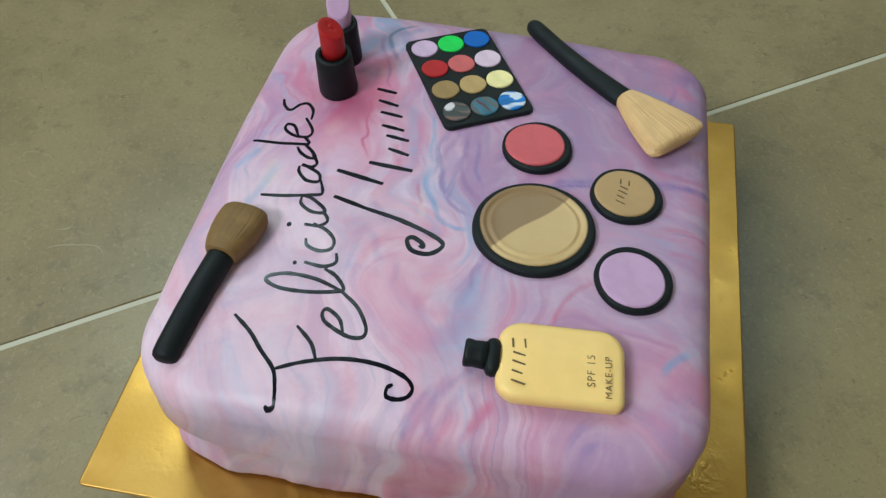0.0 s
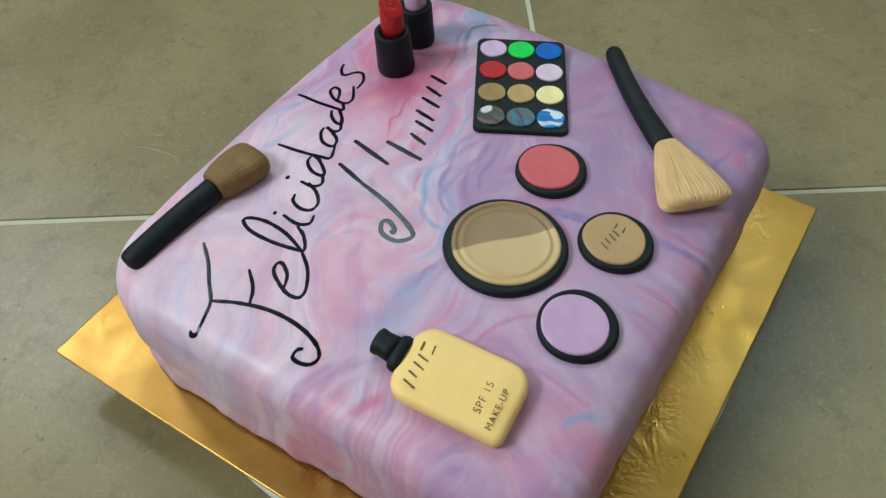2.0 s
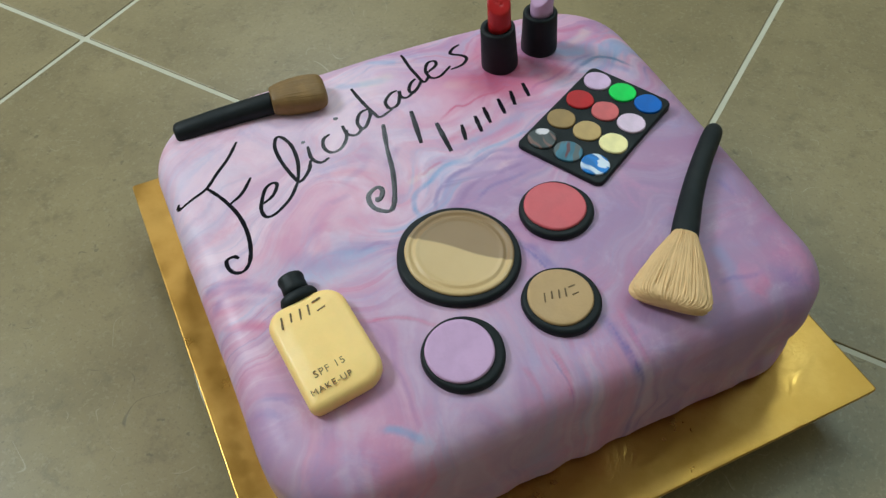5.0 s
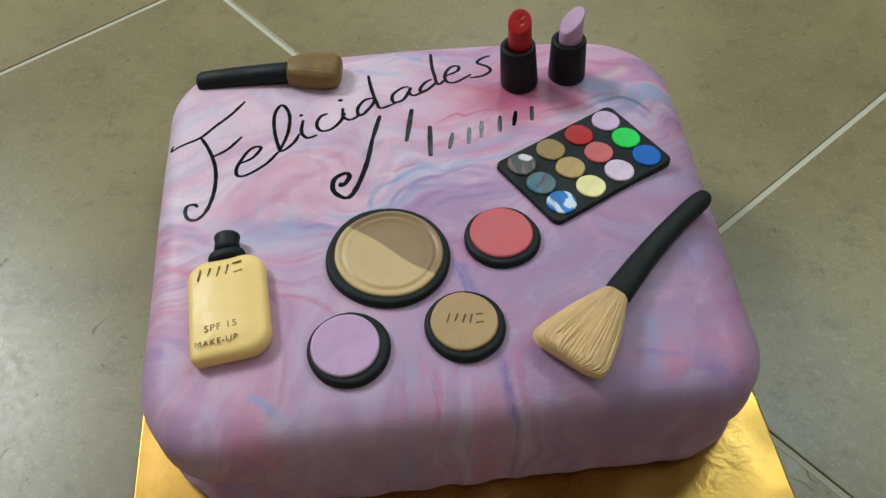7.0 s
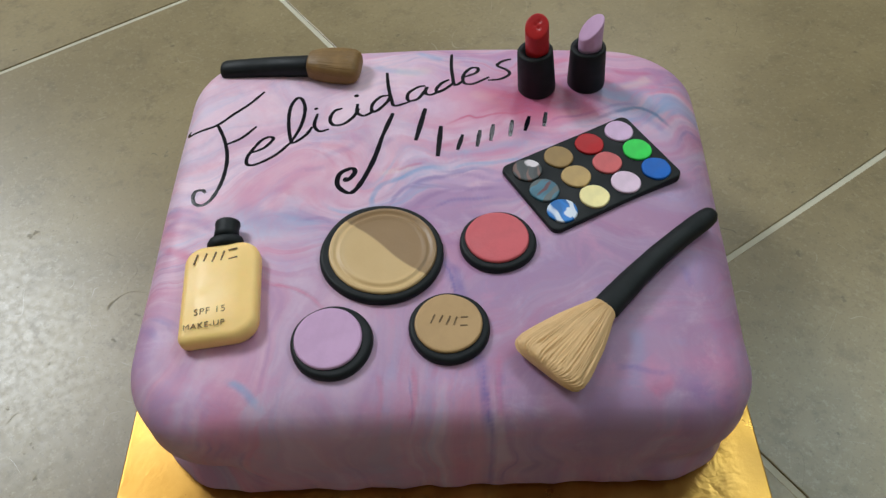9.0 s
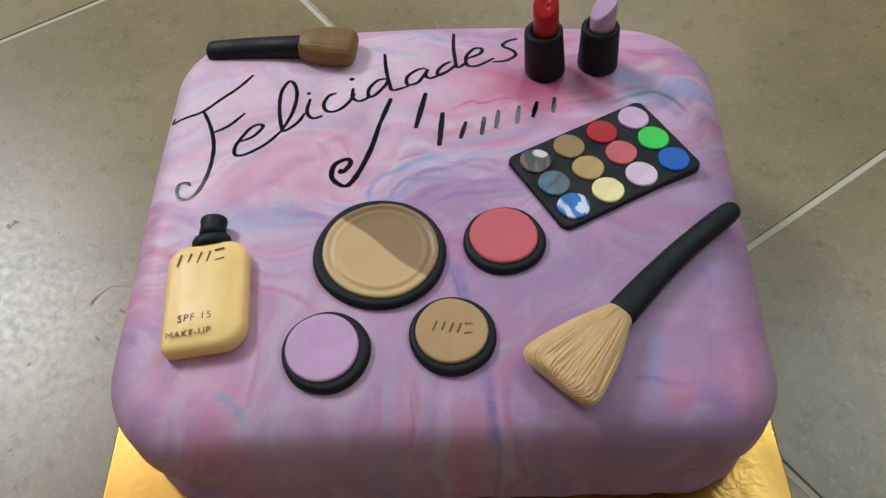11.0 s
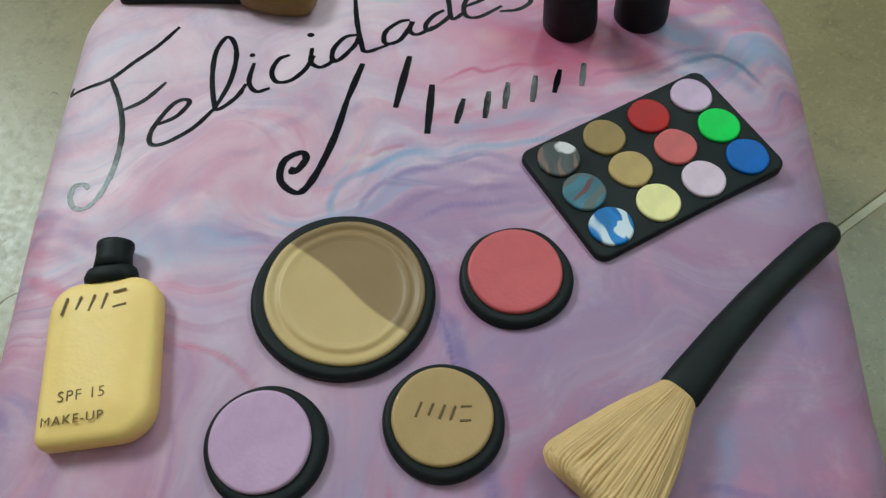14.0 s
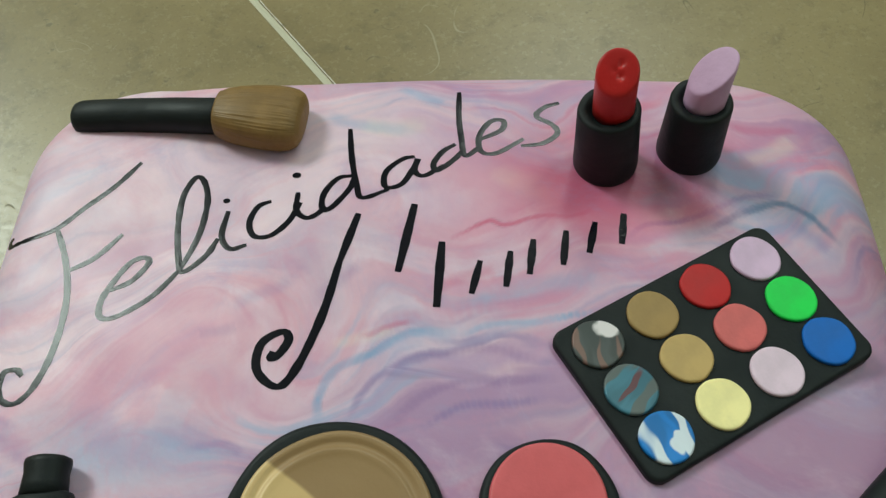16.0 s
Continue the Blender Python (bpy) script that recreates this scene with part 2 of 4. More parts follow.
def floor_tile():
    """Satin brown-grey stoneware: faint clouding, grainy fired skin, hair scratches and a few dark pits."""
    m = Mat("floor_tile", 0.3, spec=0.5)
    ob = m.node("ShaderNodeObjectInfo")
    p = m.vmath("ADD", m.co, m.vmath("SCALE", (3.1, 5.7, 1.3), scale=m.math("MULTIPLY", ob.outputs["Random"], 4.0)))
    a, b, d = rgb(142, 126, 91), rgb(126, 111, 79), rgb(102, 88, 62)
    c = m.mix(m.ramp(m.noise(8, 5, 0.65, p), 0.35, 0.65), b, a)
    c = m.mix(m.math("MULTIPLY", m.ramp(m.noise(60, 5, 0.7, p), 0.50, 0.72), 0.5), c, d)
    c = m.mix(m.math("MULTIPLY", m.ramp(m.noise(300, 3, 0.7, p), 0.52, 0.70), 0.35), c, rgb(160, 148, 118))
    c = m.mix(m.math("MULTIPLY", m.ramp(m.noise(420, 3, 0.7, m.vmath("ADD", p, (3, 1, 0))), 0.54, 0.70), 0.35), c, rgb(98, 86, 62))

    def hairs(at, scale, where, thin, bend):
        s = m.ramp(m.math("ABSOLUTE", m.math("SUBTRACT", m.noise(scale, 1, 0.5, m.vmath("ADD", p, at), bend), 0.5)), 0.0, thin, 1.0, 0.0)
        return m.math("MULTIPLY", s, m.ramp(m.noise(scale * 2.1, 2, 0.5, m.vmath("ADD", p, (at[1], at[0], 0))), where, where + 0.05))

    pale = m.math("MAXIMUM", hairs((2, 5, 0), 14, 0.60, 0.0016, 0.5), hairs((8, 1, 0), 22, 0.62, 0.0022, 0.3))
    dark = m.math("MAXIMUM", hairs((9, 2, 0), 18, 0.61, 0.0026, 0.8), m.math("MULTIPLY", m.ramp(m.noise(110, 3, 0.6, m.vmath("ADD", p, (4, 7, 0))), 0.68, 0.73), 0.8))
    c = m.mix(m.math("MULTIPLY", dark, 0.5), c, rgb(66, 58, 42))
    m.color(m.mix(m.math("MULTIPLY", pale, 0.25), c, rgb(206, 200, 180)))
    grain = m.noise(240, 4, 0.7, p)
    m.rough(m.math("ADD", m.ramp(grain, 0.3, 0.7, 0.29, 0.38), m.math("MULTIPLY", dark, 0.2)))
    h = m.math("ADD", m.math("MULTIPLY", m.noise(30, 3, 0.6, p), 0.4), m.math("MULTIPLY", grain, 0.20))
    m.bump(m.math("SUBTRACT", h, m.math("MULTIPLY", dark, 0.3)), 0.13, 0.0015)
    return m.m


def plain(name, c, rough=0.6, metal=0.0, bumpy=0.1, scale=80, spec=0.5):
    m = Mat(name, rough, metal, spec)
    m.color(m.mix(m.noise(scale * 0.4, 3), tuple(v * 0.92 for v in c[:3]) + (1,), c))
    m.bump(m.noise(scale, 4), bumpy, 0.001)
    return m.m


def two_tone_powder():
    m = Mat("two_tone_powder", 0.4, spec=0.45)
    xyz = m.node("ShaderNodeSeparateXYZ", Vector=m.co)
    along = m.math("ADD", m.math("MULTIPLY", xyz.outputs[0], 0.66), m.math("MULTIPLY", xyz.outputs[1], 0.75))
    across = m.math("SUBTRACT", m.math("MULTIPLY", xyz.outputs[0], 0.75), m.math("MULTIPLY", xyz.outputs[1], 0.66))
    wavy = m.math("MULTIPLY", m.math("SINE", m.math("MULTIPLY", across, 150.0)), 0.0007)
    edge = m.math("ADD", m.math("ADD", along, wavy), m.math("MULTIPLY", m.noise(60, 3), 0.001))
    side = m.ramp(edge, 0.0012, 0.0024)
    light = m.mix(m.noise(60, 4), rgb(198, 164, 114), rgb(210, 178, 128))
    dark = m.mix(m.noise(60, 4), rgb(142, 112, 78), rgb(152, 122, 86))
    m.color(m.mix(side, light, dark))
    m.bump(m.math("ADD", m.noise(80, 3), m.math("MULTIPLY", m.noise(900, 3), 0.2)), 0.2, 0.001)
    return m.m


def marbled_pan(name, base, streaks, turn, blots=()):
    """Sugar paste of one colour with a few drawn-out streaks (colour, offset, where it starts, softness) and blots (colour, place, radius)."""
    m = Mat(name, 0.45, spec=0.4)
    a = math.radians(turn)
    xyz = m.node("ShaderNodeSeparateXYZ", Vector=m.vmath("ADD", m.co, m.vmath("SCALE", m.noise(110, 1, color=True), scale=0.005)))
    u = m.math("ADD", m.math("MULTIPLY", xyz.outputs[0], math.cos(a)), m.math("MULTIPLY", xyz.outputs[1], math.sin(a)))
    v = m.math("SUBTRACT", m.math("MULTIPLY", xyz.outputs[1], math.cos(a)), m.math("MULTIPLY", xyz.outputs[0], math.sin(a)))
    p = m.node("ShaderNodeCombineXYZ", X=m.math("MULTIPLY", u, 0.35), Y=m.math("MULTIPLY", v, 1.7)).outputs[0]
    c = m.mix(m.ramp(m.noise(120, 2, 0.5, m.vmath("ADD", p, (0.4, 0.1, 0))), 0.4, 0.6), tuple(k * 0.72 for k in base[:3]) + (1.0,), base)
    for tone, offset, start, soft in streaks:
        c = m.mix(m.ramp(m.noise(110, 1, 0.5, m.vmath("ADD", p, (offset, offset * 2, 0))), start, start + soft), c, tone)
    ragged = m.vmath("ADD", m.co, m.vmath("SCALE", m.vmath("SUBTRACT", m.noise(160, 2, color=True), (0.5, 0.5, 0.5)), scale=0.006))
    for tone, at, radius in blots:
        c = m.mix(m.ramp(m.vmath("DISTANCE", ragged, at), radius * 0.8, radius * 1.15, 1.0, 0.0), c, tone)
    m.color(c)
    m.bump(m.noise(120, 2), 0.15, 0.001)
    return m.m


FONDANT = marbled_fondant()
BLACK = sugar_paste("black_sugar_paste", rgb(20, 25, 28), 0.8, 0.55, 0.25, spec=0.25)
INK = plain("black_edible_ink", rgb(14, 14, 24), 0.21, bumpy=0.10, scale=300, spec=0.18)
GOLD = gold_foil()
CARD = plain("board_card", rgb(196, 160, 92), 0.6)
TILE = floor_tile()
GROUT = plain("pale_grout", rgb(196, 190, 170), 0.85, bumpy=0.5, scale=300)
WALL = plain("painted_wall", rgb(204, 198, 186), 0.8, scale=12)
CEIL = plain("painted_ceiling", rgb(226, 224, 218), 0.85, scale=12)
WHITE_PLASTIC = plain("white_plastic", rgb(220, 216, 206), 0.4)
CORAL = sugar_paste("coral_sugar_paste", rgb(206, 94, 102), 0.93, 0.45)
LILAC = sugar_paste("lilac_sugar_paste", rgb(204, 164, 202), 0.93, 0.5)
BEIGE = sugar_paste("beige_sugar_paste", rgb(188, 153, 108), 0.93, 0.5)
CREAM = sugar_paste("cream_sugar_paste", rgb(255, 213, 136), 0.97, 0.42, 0.18, 0.15)
HAIR_TAN = sugar_paste("tan_bristle_paste", rgb(222, 182, 130), 0.93, 0.55)
HAIR_BROWN = sugar_paste("brown_bristle_paste", rgb(136, 104, 60), 0.8, 0.5)
RED = sugar_paste("red_sugar_paste", rgb(178, 27, 30), 0.85, 0.4)
PENCIL = plain("faint_brown_ink", rgb(112, 88, 58), 0.7, bumpy=0.4, scale=700)

# ---- mesh tools ----


def part(name, bm, material, parent=None, label="", smooth=True):
    """Links a bmesh as one mesh object."""
    me = bpy.data.meshes.new(name)
    if smooth:
        for f in bm.faces:
            f.smooth = True
    bm.to_mesh(me)
    bm.free()
    me.materials.append(material)
    ob = new(name, me)
    if parent is not None:
        ob.parent = parent
    if label:
        tagged(ob, label)
    return ob


def bridge(bm, rings, close_first=True, close_last=True):
    """Skins a list of vertex rings, with a fan or face at the ends."""
    for a, b in zip(rings, rings[1:]):
        n = len(a)
        for i in range(n):
            bm.faces.new((a[i], a[(i + 1) % n], b[(i + 1) % n], b[i]))
    if close_first:
        bm.faces.new(list(reversed(rings[0])))
    if close_last:
        bm.faces.new(rings[-1])
    bmesh.ops.recalc_face_normals(bm, faces=bm.faces)
    return bm


def lathe(profile, segs=64, wobble=0.0, seed=0.0):
    """Turns (radius, height) pairs about z, with a hand-made wobble of the outline."""
    bm = bmesh.new()
    rings = []
    for r, z in profile:
        ring = []
        for i in range(segs):
            a = 2 * math.pi * i / segs
            k = 1 + wobble * noise.noise(Vector((1.3 * math.cos(a), 1.3 * math.sin(a), seed)))
            ring.append(bm.verts.new((r * k * math.cos(a), r * k * math.sin(a), z)))
        rings.append(ring)
    return bridge(bm, rings)


def outline(a, b, radii, d=0.0, n=10, along=0):
    """A rounded rectangle of half sizes a, b, drawn in by d; radii: one a corner, from +x+y anticlockwise; along: points on each straight."""
    pts = []
    for k, (sx, sy) in enumerate(((1, 1), (-1, 1), (-1, -1), (1, -1))):
        r = max(radii[k], 1e-4)
        cx, cy, rr = sx * (a - r), sy * (b - r), r - d
        if rr < 0.0004:
            cx, cy, rr = sx * (a - d - 0.0004), sy * (b - d - 0.0004), 0.0004
        for i in range(n + 1):
            t = math.pi / 2 * (k + i / n)
            pts.append((cx + rr * math.cos(t), cy + rr * math.sin(t)))
    if along:
        full = []
        for i, p in enumerate(pts):
            full.append(p)
            if i % (n + 1) == n:
                q = pts[(i + 1) % len(pts)]
                full += [(p[0] + (q[0] - p[0]) * f / (along + 1), p[1] + (q[1] - p[1]) * f / (along + 1)) for f in range(1, along + 1)]
        pts = full
    return pts


def slab(a, b, radii, profile, n=10):
    """A rounded-rectangle body from (inset, height) pairs."""
    bm = bmesh.new()
    rings = [[bm.verts.new((x, y, z)) for x, y in outline(a, b, radii, d, n)] for d, z in profile]
    return bridge(bm, rings)


def round_edge(h, r, n=5, bottom=0.3):
    """(inset, height) pairs for a body of height h with a top edge rounded by r and a smaller one below."""
    rb = r * bottom
    out = [(rb * (1 - math.sin(t)), rb * (1 - math.cos(t))) for t in (math.pi / 2 * i / 3 for i in range(4))]
    return out + [(r * (1 - math.cos(t)), h - r + r * math.sin(t)) for t in (math.pi / 2 * i / n for i in range(n + 1))] + [(r * 1.6, h), (r * 3.0, h)]


def loft(stations, segs=24, power=2.0, ridge=0.0, ridges=40, seed=0.0):
    """A body along stations of (centre, half width, half height): upright cross-sections square to the way, ridged like bristles if asked."""
    bm = bmesh.new()
    rings = []
    n = len(stations)
    for k, (c, w, h) in enumerate(stations):
        c = Vector(c)
        before, after = Vector(stations[max(k - 1, 0)][0]), Vector(stations[min(k + 1, n - 1)][0])
        way = (after - before).normalized()
        side = way.cross(Vector((0, 0, 1))).normalized()
        up = side.cross(way)
        ring = []
        for i in range(segs):
            t = 2 * math.pi * i / segs
            ct, st = math.cos(t), math.sin(t)
            x = math.copysign(abs(ct) ** (2 / power), ct)
            y = math.copysign(abs(st) ** (2 / power), st)
            g = 1.0
            if ridge:
                lane = i * ridges / segs
                v = noise.noise(Vector((lane, 0.35 * k / max(n, 1) + seed, seed)))
                v2 = noise.noise(Vector((lane * 2.3, 2.0 * k / max(n, 1), seed + 5)))
                g = 1 + ridge * (v + 0.5 * v2 - 0.15)
            ring.append(bm.verts.new(c + side * (x * w * g) + up * (y * h * g)))
        rings.append(ring)
    return bridge(bm, rings)


def glide(pts, n):
    """Points of a smooth curve through pts (Catmull-Rom)."""
    p = [Vector(q) for q in pts]
    p = [2 * p[0] - p[1]] + p + [2 * p[-1] - p[-2]]
    out = []
    for k in range(1, len(p) - 2):
        for i in range(n):
            t = i / n
            a, b, c, d = p[k - 1:k + 3]
            out.append(0.5 * (2 * b + (c - a) * t + (2 * a - 5 * b + 4 * c - d) * t * t + (3 * b - 3 * c + d - a) * t ** 3))
    out.append(p[-2])
    return out


def bristle_head(stations, across=80, power=3.0, depth=0.06, lanes=34, seed=0.0):
    """A flattened head of modelled hair: (centre, half width, half height) stations, with long grooves pressed into both faces."""
    bm = bmesh.new()
    rings = []
    n = len(stations)
    for k, (c, w, h) in enumerate(stations):
        c = Vector(c)
        before, after = Vector(stations[max(k - 1, 0)][0]), Vector(stations[min(k + 1, n - 1)][0])
        way = (after - before).normalized()
        side = way.cross(Vector((0, 0, 1))).normalized()
        up = side.cross(way)
        ring = []
        for sign in (1, -1):
            for i in range(across):
                x = math.sin(math.pi / 2 * (1 - 2 * (i + 0.5) / across) * 0.98) * sign
                y = sign * (1 - abs(x) ** power) ** (1 / power)
                lane = x * lanes * sign
                v = noise.noise(Vector((lane + 0.6 * math.sin(2.2 * k / n + x * 2), 0.9 * k / n + seed, seed)))
                v2 = noise.noise(Vector((lane * 2.1, 1.6 * k / n, seed + 5)))
                crease = max(0.0, 1 - abs(v) / 0.20) ** 1.4 * (0.6 + 0.8 * abs(v2)) + 0.45 * max(0.0, 1 - abs(v2) / 0.22) ** 1.4
                g = 1 - depth * crease * min(1.0, 0.35 + 1.2 * k / n)
                ring.append(bm.verts.new(c + side * (x * w * (1 - (1 - g) * abs(x) ** 6)) + up * (y * h * g)))
        rings.append(ring)
    return bridge(bm, rings)


# ---- the room ----
def box(x0, y0, z0, x1, y1, z1):
    bm = bmesh.new()
    bmesh.ops.create_cube(bm, size=1, matrix=Matrix.Translation(((x0 + x1) / 2, (y0 + y1) / 2, (z0 + z1) / 2)) @ Matrix.Diagonal((x1 - x0, y1 - y0, z1 - z0, 1)))
    return bm


ROOM, HIGH, WALLS = 2.6, 2.5, 0.45
floor = part("floor", box(-ROOM, -ROOM, -0.06, ROOM, ROOM, -0.0009), GROUT, smooth=False)
tagged(floor, "brown-grey stoneware floor tiles with pale grout joints", "floor", kind="structure")
for wname, args in (("wall_north", (-ROOM, ROOM, -0.06, ROOM, ROOM + WALLS, HIGH)), ("wall_south", (-ROOM, -ROOM - WALLS, -0.06, ROOM, -ROOM, HIGH)),
                    ("wall_east", (ROOM, -ROOM - WALLS, -0.06, ROOM + WALLS, ROOM + WALLS, HIGH)), ("wall_west", (-ROOM - WALLS, -ROOM - WALLS, -0.06, -ROOM, ROOM + WALLS, HIGH))):
    tagged(part(wname, box(*args), WALL, smooth=False), "plain pale painted room wall", "wall", kind="structure")
tagged(part("ceiling", box(-ROOM - WALLS, -ROOM - WALLS, HIGH, ROOM + WALLS, ROOM + WALLS, HIGH + 0.1), CEIL, smooth=False), "plain white painted ceiling", "ceiling", kind="structure")

# ---- turntable and board ----
AXIS = (0.0, 0.0)
turntable = new("turntable")
turntable.location = (AXIS[0], AXIS[1], 0)
tagged(turntable, "round white plastic cake turntable standing on the floor", "turntable")
part("plate", lathe([(0.0, 0.019), (0.145, 0.019), (0.1498, 0.0205), (0.1510, 0.023), (0.1498, 0.0262), (0.147, 0.0268), (0.0, 0.0268)], 96), WHITE_PLASTIC, turntable)
part("foot", lathe([(0.0, 0.0), (0.105, 0.0), (0.107, 0.002), (0.104, 0.006), (0.06, 0.014), (0.055, 0.0188), (0.0, 0.0188)], 64), WHITE_PLASTIC, turntable)

ZB = 0.030
board = new("cake_board")
board.location = (0, 0, 0.0270)
tagged(board, "square gold foil cake board lying on the turntable", "cake board")
part("card", slab(0.1496, 0.1496, (0.0015,) * 4, [(0, 0), (0, 0.0026)], 3), CARD, board, "thin card core with cut edges", smooth=False)
part("foil", slab(0.15, 0.15, (0.0018,) * 4, [(0.0, 0.0027), (0.0, 0.0029), (0.0003, 0.0032), (0.0009, 0.0032), (0.02, 0.0032)], 3), GOLD, board, "shiny creased gold foil")

# ---- the cake ----
CX, CY, HA, HB = 0.0020, 0.0038, 0.1360, 0.1248
RADII = (0.042, 0.044, 0.039, 0.033)
ZT, DOME, AE, BE = 0.1030, 0.0075, 0.026, 0.022


def edge_drop(d, x, y):
    """Fall of the rounded top edge at a distance d from the side; two sides are folded more tightly."""
    tight = max(0.0, min(1.0, max((-0.085 - x) / 0.03, 0.75 * (-0.075 - y) / 0.03)))
    a, b = AE - 0.011 * tight, BE - 0.009 * tight
    if d >= a:
        return 0.0
    s = (a - max(d, 0.0)) / a
    return b * (1 - (1 - s ** 2.25) ** (1 / 2.25))


def swell(x, y):
    return 0.0010 * noise.noise(Vector((x * 22, y * 22, 0.4))) - DOME * abs((x - CX) / HA) ** 3 - (0.0032 + 0.0032 * max(0.0, min(1.0, x / 0.10)) if y > CY else DOME) * abs((y - CY) / HB) ** 3


def spread(x, y):
    """The cake is a little wider towards the back of one side."""
    return 0.0042 * (1 + y / 0.09) * max(0.0, (x - CX) / HA) ** 2


def squeeze(y):
    """The back is drawn in a little."""
    return 0.0028 * max(0.0, (y - CY) / HB) ** 2


def top_z(x, y):
    """Height of the cake's surface above a place."""
    x -= spread(x, y)
    y += squeeze(y)
    r = RADII[(0 if x >= CX else 1) if y >= CY else (2 if x < CX else 3)]
    qx, qy = abs(x - CX) - (HA - r), abs(y - CY) - (HB - r)
    d = -(math.hypot(max(qx, 0), max(qy, 0)) + min(max(qx, qy), 0) - r)
    return ZT - edge_drop(d, x, y) + swell(x, y)


def resting(x, y, turn=0.0, sink=0.0005, span=0.012):
    """A pose on the cake's top at a place, lying along its slope."""
    ax = (top_z(x + span, y) - top_z(x - span, y)) / (2 * span)
    ay = (top_z(x, y + span) - top_z(x, y - span)) / (2 * span)
    z = 0.2 * (top_z(x, y) + top_z(x + span, y) + top_z(x - span, y) + top_z(x, y + span) + top_z(x, y - span))
    return pose(x, y, z - sink, math.degrees(math.atan(ay)), -math.degrees(math.atan(ax)), 0) @ pose(0, 0, 0, 0, 0, turn)


def cake_cover():
    bm = bmesh.new()
    rings = []
    low = [(0.006, ZB + 0.0003), (0.0034, ZB + 0.0010), (0.0022, ZB + 0.003), (0.0016, ZB + 0.006), (0.0012, ZB + 0.010), (0.0010, ZB + 0.014), (0.0010, ZB + 0.018), (0.0008, ZB + 0.022), (0.0004, ZB + 0.026), (0.0, ZB + 0.030), (-0.0003, ZB + 0.0335)]
    for d, z in low:
        ring = []
        tuck = 1 - (z - ZB) / 0.034
        for x, y in outline(HA, HB, tuple(r + 0.004 * tuck for r in RADII), d, 20, 150):
            a = math.atan2(y, x)
            # soft puckers where the paste is tucked in round the foot, and a hollow under the lip at the corners
            corner = max(0.0, min(1.0, (abs(x) / HA + abs(y) / HB - 1.62) / 0.12))
            hollow = (0.0065 if x < 0 else 0.0026) * corner * math.sin(math.pi * min(1.0, tuck * 1.25)) ** 0.8 * (1 + 0.5 * noise.noise(Vector((x * 60, y * 60, z * 90))))
            k = 1 + 0.008 * tuck * noise.noise(Vector((9 * math.cos(a), 9 * math.sin(a), 2.0))) + 0.006 * noise.noise(Vector((x * 18, y * 18, z * 30)))
            k -= hollow / math.hypot(x, y)
            # small gathers in the paste down the sides
            gather = noise.noise(Vector((x * 75, y * 75, z * 22))) + 0.5 * noise.noise(Vector((x * 150, y * 150, z * 40 + 3)))
            k += 0.0010 * (0.25 + min(1.0, tuck * 1.6)) * gather / math.hypot(x, y)
            px, py = CX + x * k, CY + y * k
            ring.append((px + spread(px, py), py - squeeze(py), z))
        rings.append(ring)
    for i in range(1, 45):
        d = AE * (i / 44) ** 1.35
        rings.append([(CX + x + spread(CX + x, CY + y), CY + y - squeeze(CY + y), 0) for x, y in outline(HA, HB, RADII, d, 20, 150)])
    for i in range(1, 151):
        d = AE + (HB - AE - 0.002) * i / 150
        rings.append([(CX + x + spread(CX + x, CY + y), CY + y - squeeze(CY + y), 0) for x, y in outline(HA, HB, RADII, d, 20, 150)])
    vs = []
    for k, ring in enumerate(rings):
        row = []
        for x, y, z in ring:
            if k >= len(low):
                z = top_z(x, y)
                f = max(0.0, 1 - (k - len(low)) / 15)
                g = 1 + 0.006 * f * noise.noise(Vector(((x - CX) * 18, (y - CY) * 18, z * 30)))
                x, y = CX + (x - CX) * g, CY + (y - CY) * g
            row.append(bm.verts.new((x, y, z)))
        vs.append(row)
    return bridge(bm, vs)


cake = new("cake")
tagged(cake, "square cake in marbled lilac and pink fondant on gold board", "cake")
cake.location = (0, 0, ZB)


def on_cake(ob):
    """Makes ob, built in world places, a part of the cake."""
    ob.parent = cake
    ob.matrix_parent_inverse = Matrix.Translation((0, 0, -ZB))
    return ob


RIBBONS = []


def streak(tint, width, strength, *course):
    """A streak of colour kneaded into the paste: width in mm, strength, and its course in plan in mm."""
    RIBBONS.append((tint, width, strength, course))


streak("pale", 6, 0.4, (-72, -3), (-62, -6))
streak("pale", 10, 0.55, (-89, -12), (-61, -26), (-35, -33))
streak("pale", 8, 0.5, (-76, -109), (-71, -115))
streak("pale", 3, 0.6, (63, 39), (82, 49), (102, 54))
streak("pale", 11, 0.5, (-76, -29), (-98, -14), (-115, -5))
streak("cream", 4, 0.6, (102, 76), (111, 80), (120, 86))
streak("cream", 4, 0.5, (-21, 95), (-11, 92), (2, 93))
streak("cream", 2.2, 0.5, (-26, 13), (-18, 15), (-8, 17))
streak("cream", 5, 0.3, (23, 74), (31, 67), (43, 60))
streak("pink", 6, 0.5, (-90, 12), (-91, 1), (-82, -13), (-66, -17))
streak("pink", 5, 0.45, (-63, 10), (-52, 0), (-38, -5))
streak("pink", 2.2, 0.6, (-132, -20), (-120, -29), (-114, -34))
streak("pink", 9, 0.5, (86, -95), (92, -102))
streak("pink", 7, 0.4, (98, 80), (125, 79))
streak("pink", 2, 0.5, (2, 20), (26, 25), (40, 26))
streak("pink", 3, 0.5, (-77, 4), (-68, 11), (-53, 17))
streak("pink", 5, 0.4, (-60, 29), (-72, 28), (-84, 15), (-87, 0))
streak("pink", 4, 0.4, (-42, 22), (-58, 21), (-74, 8), (-77, -10))
streak("plum", 2.2, 0.4, (-64, 17), (-53, 20))
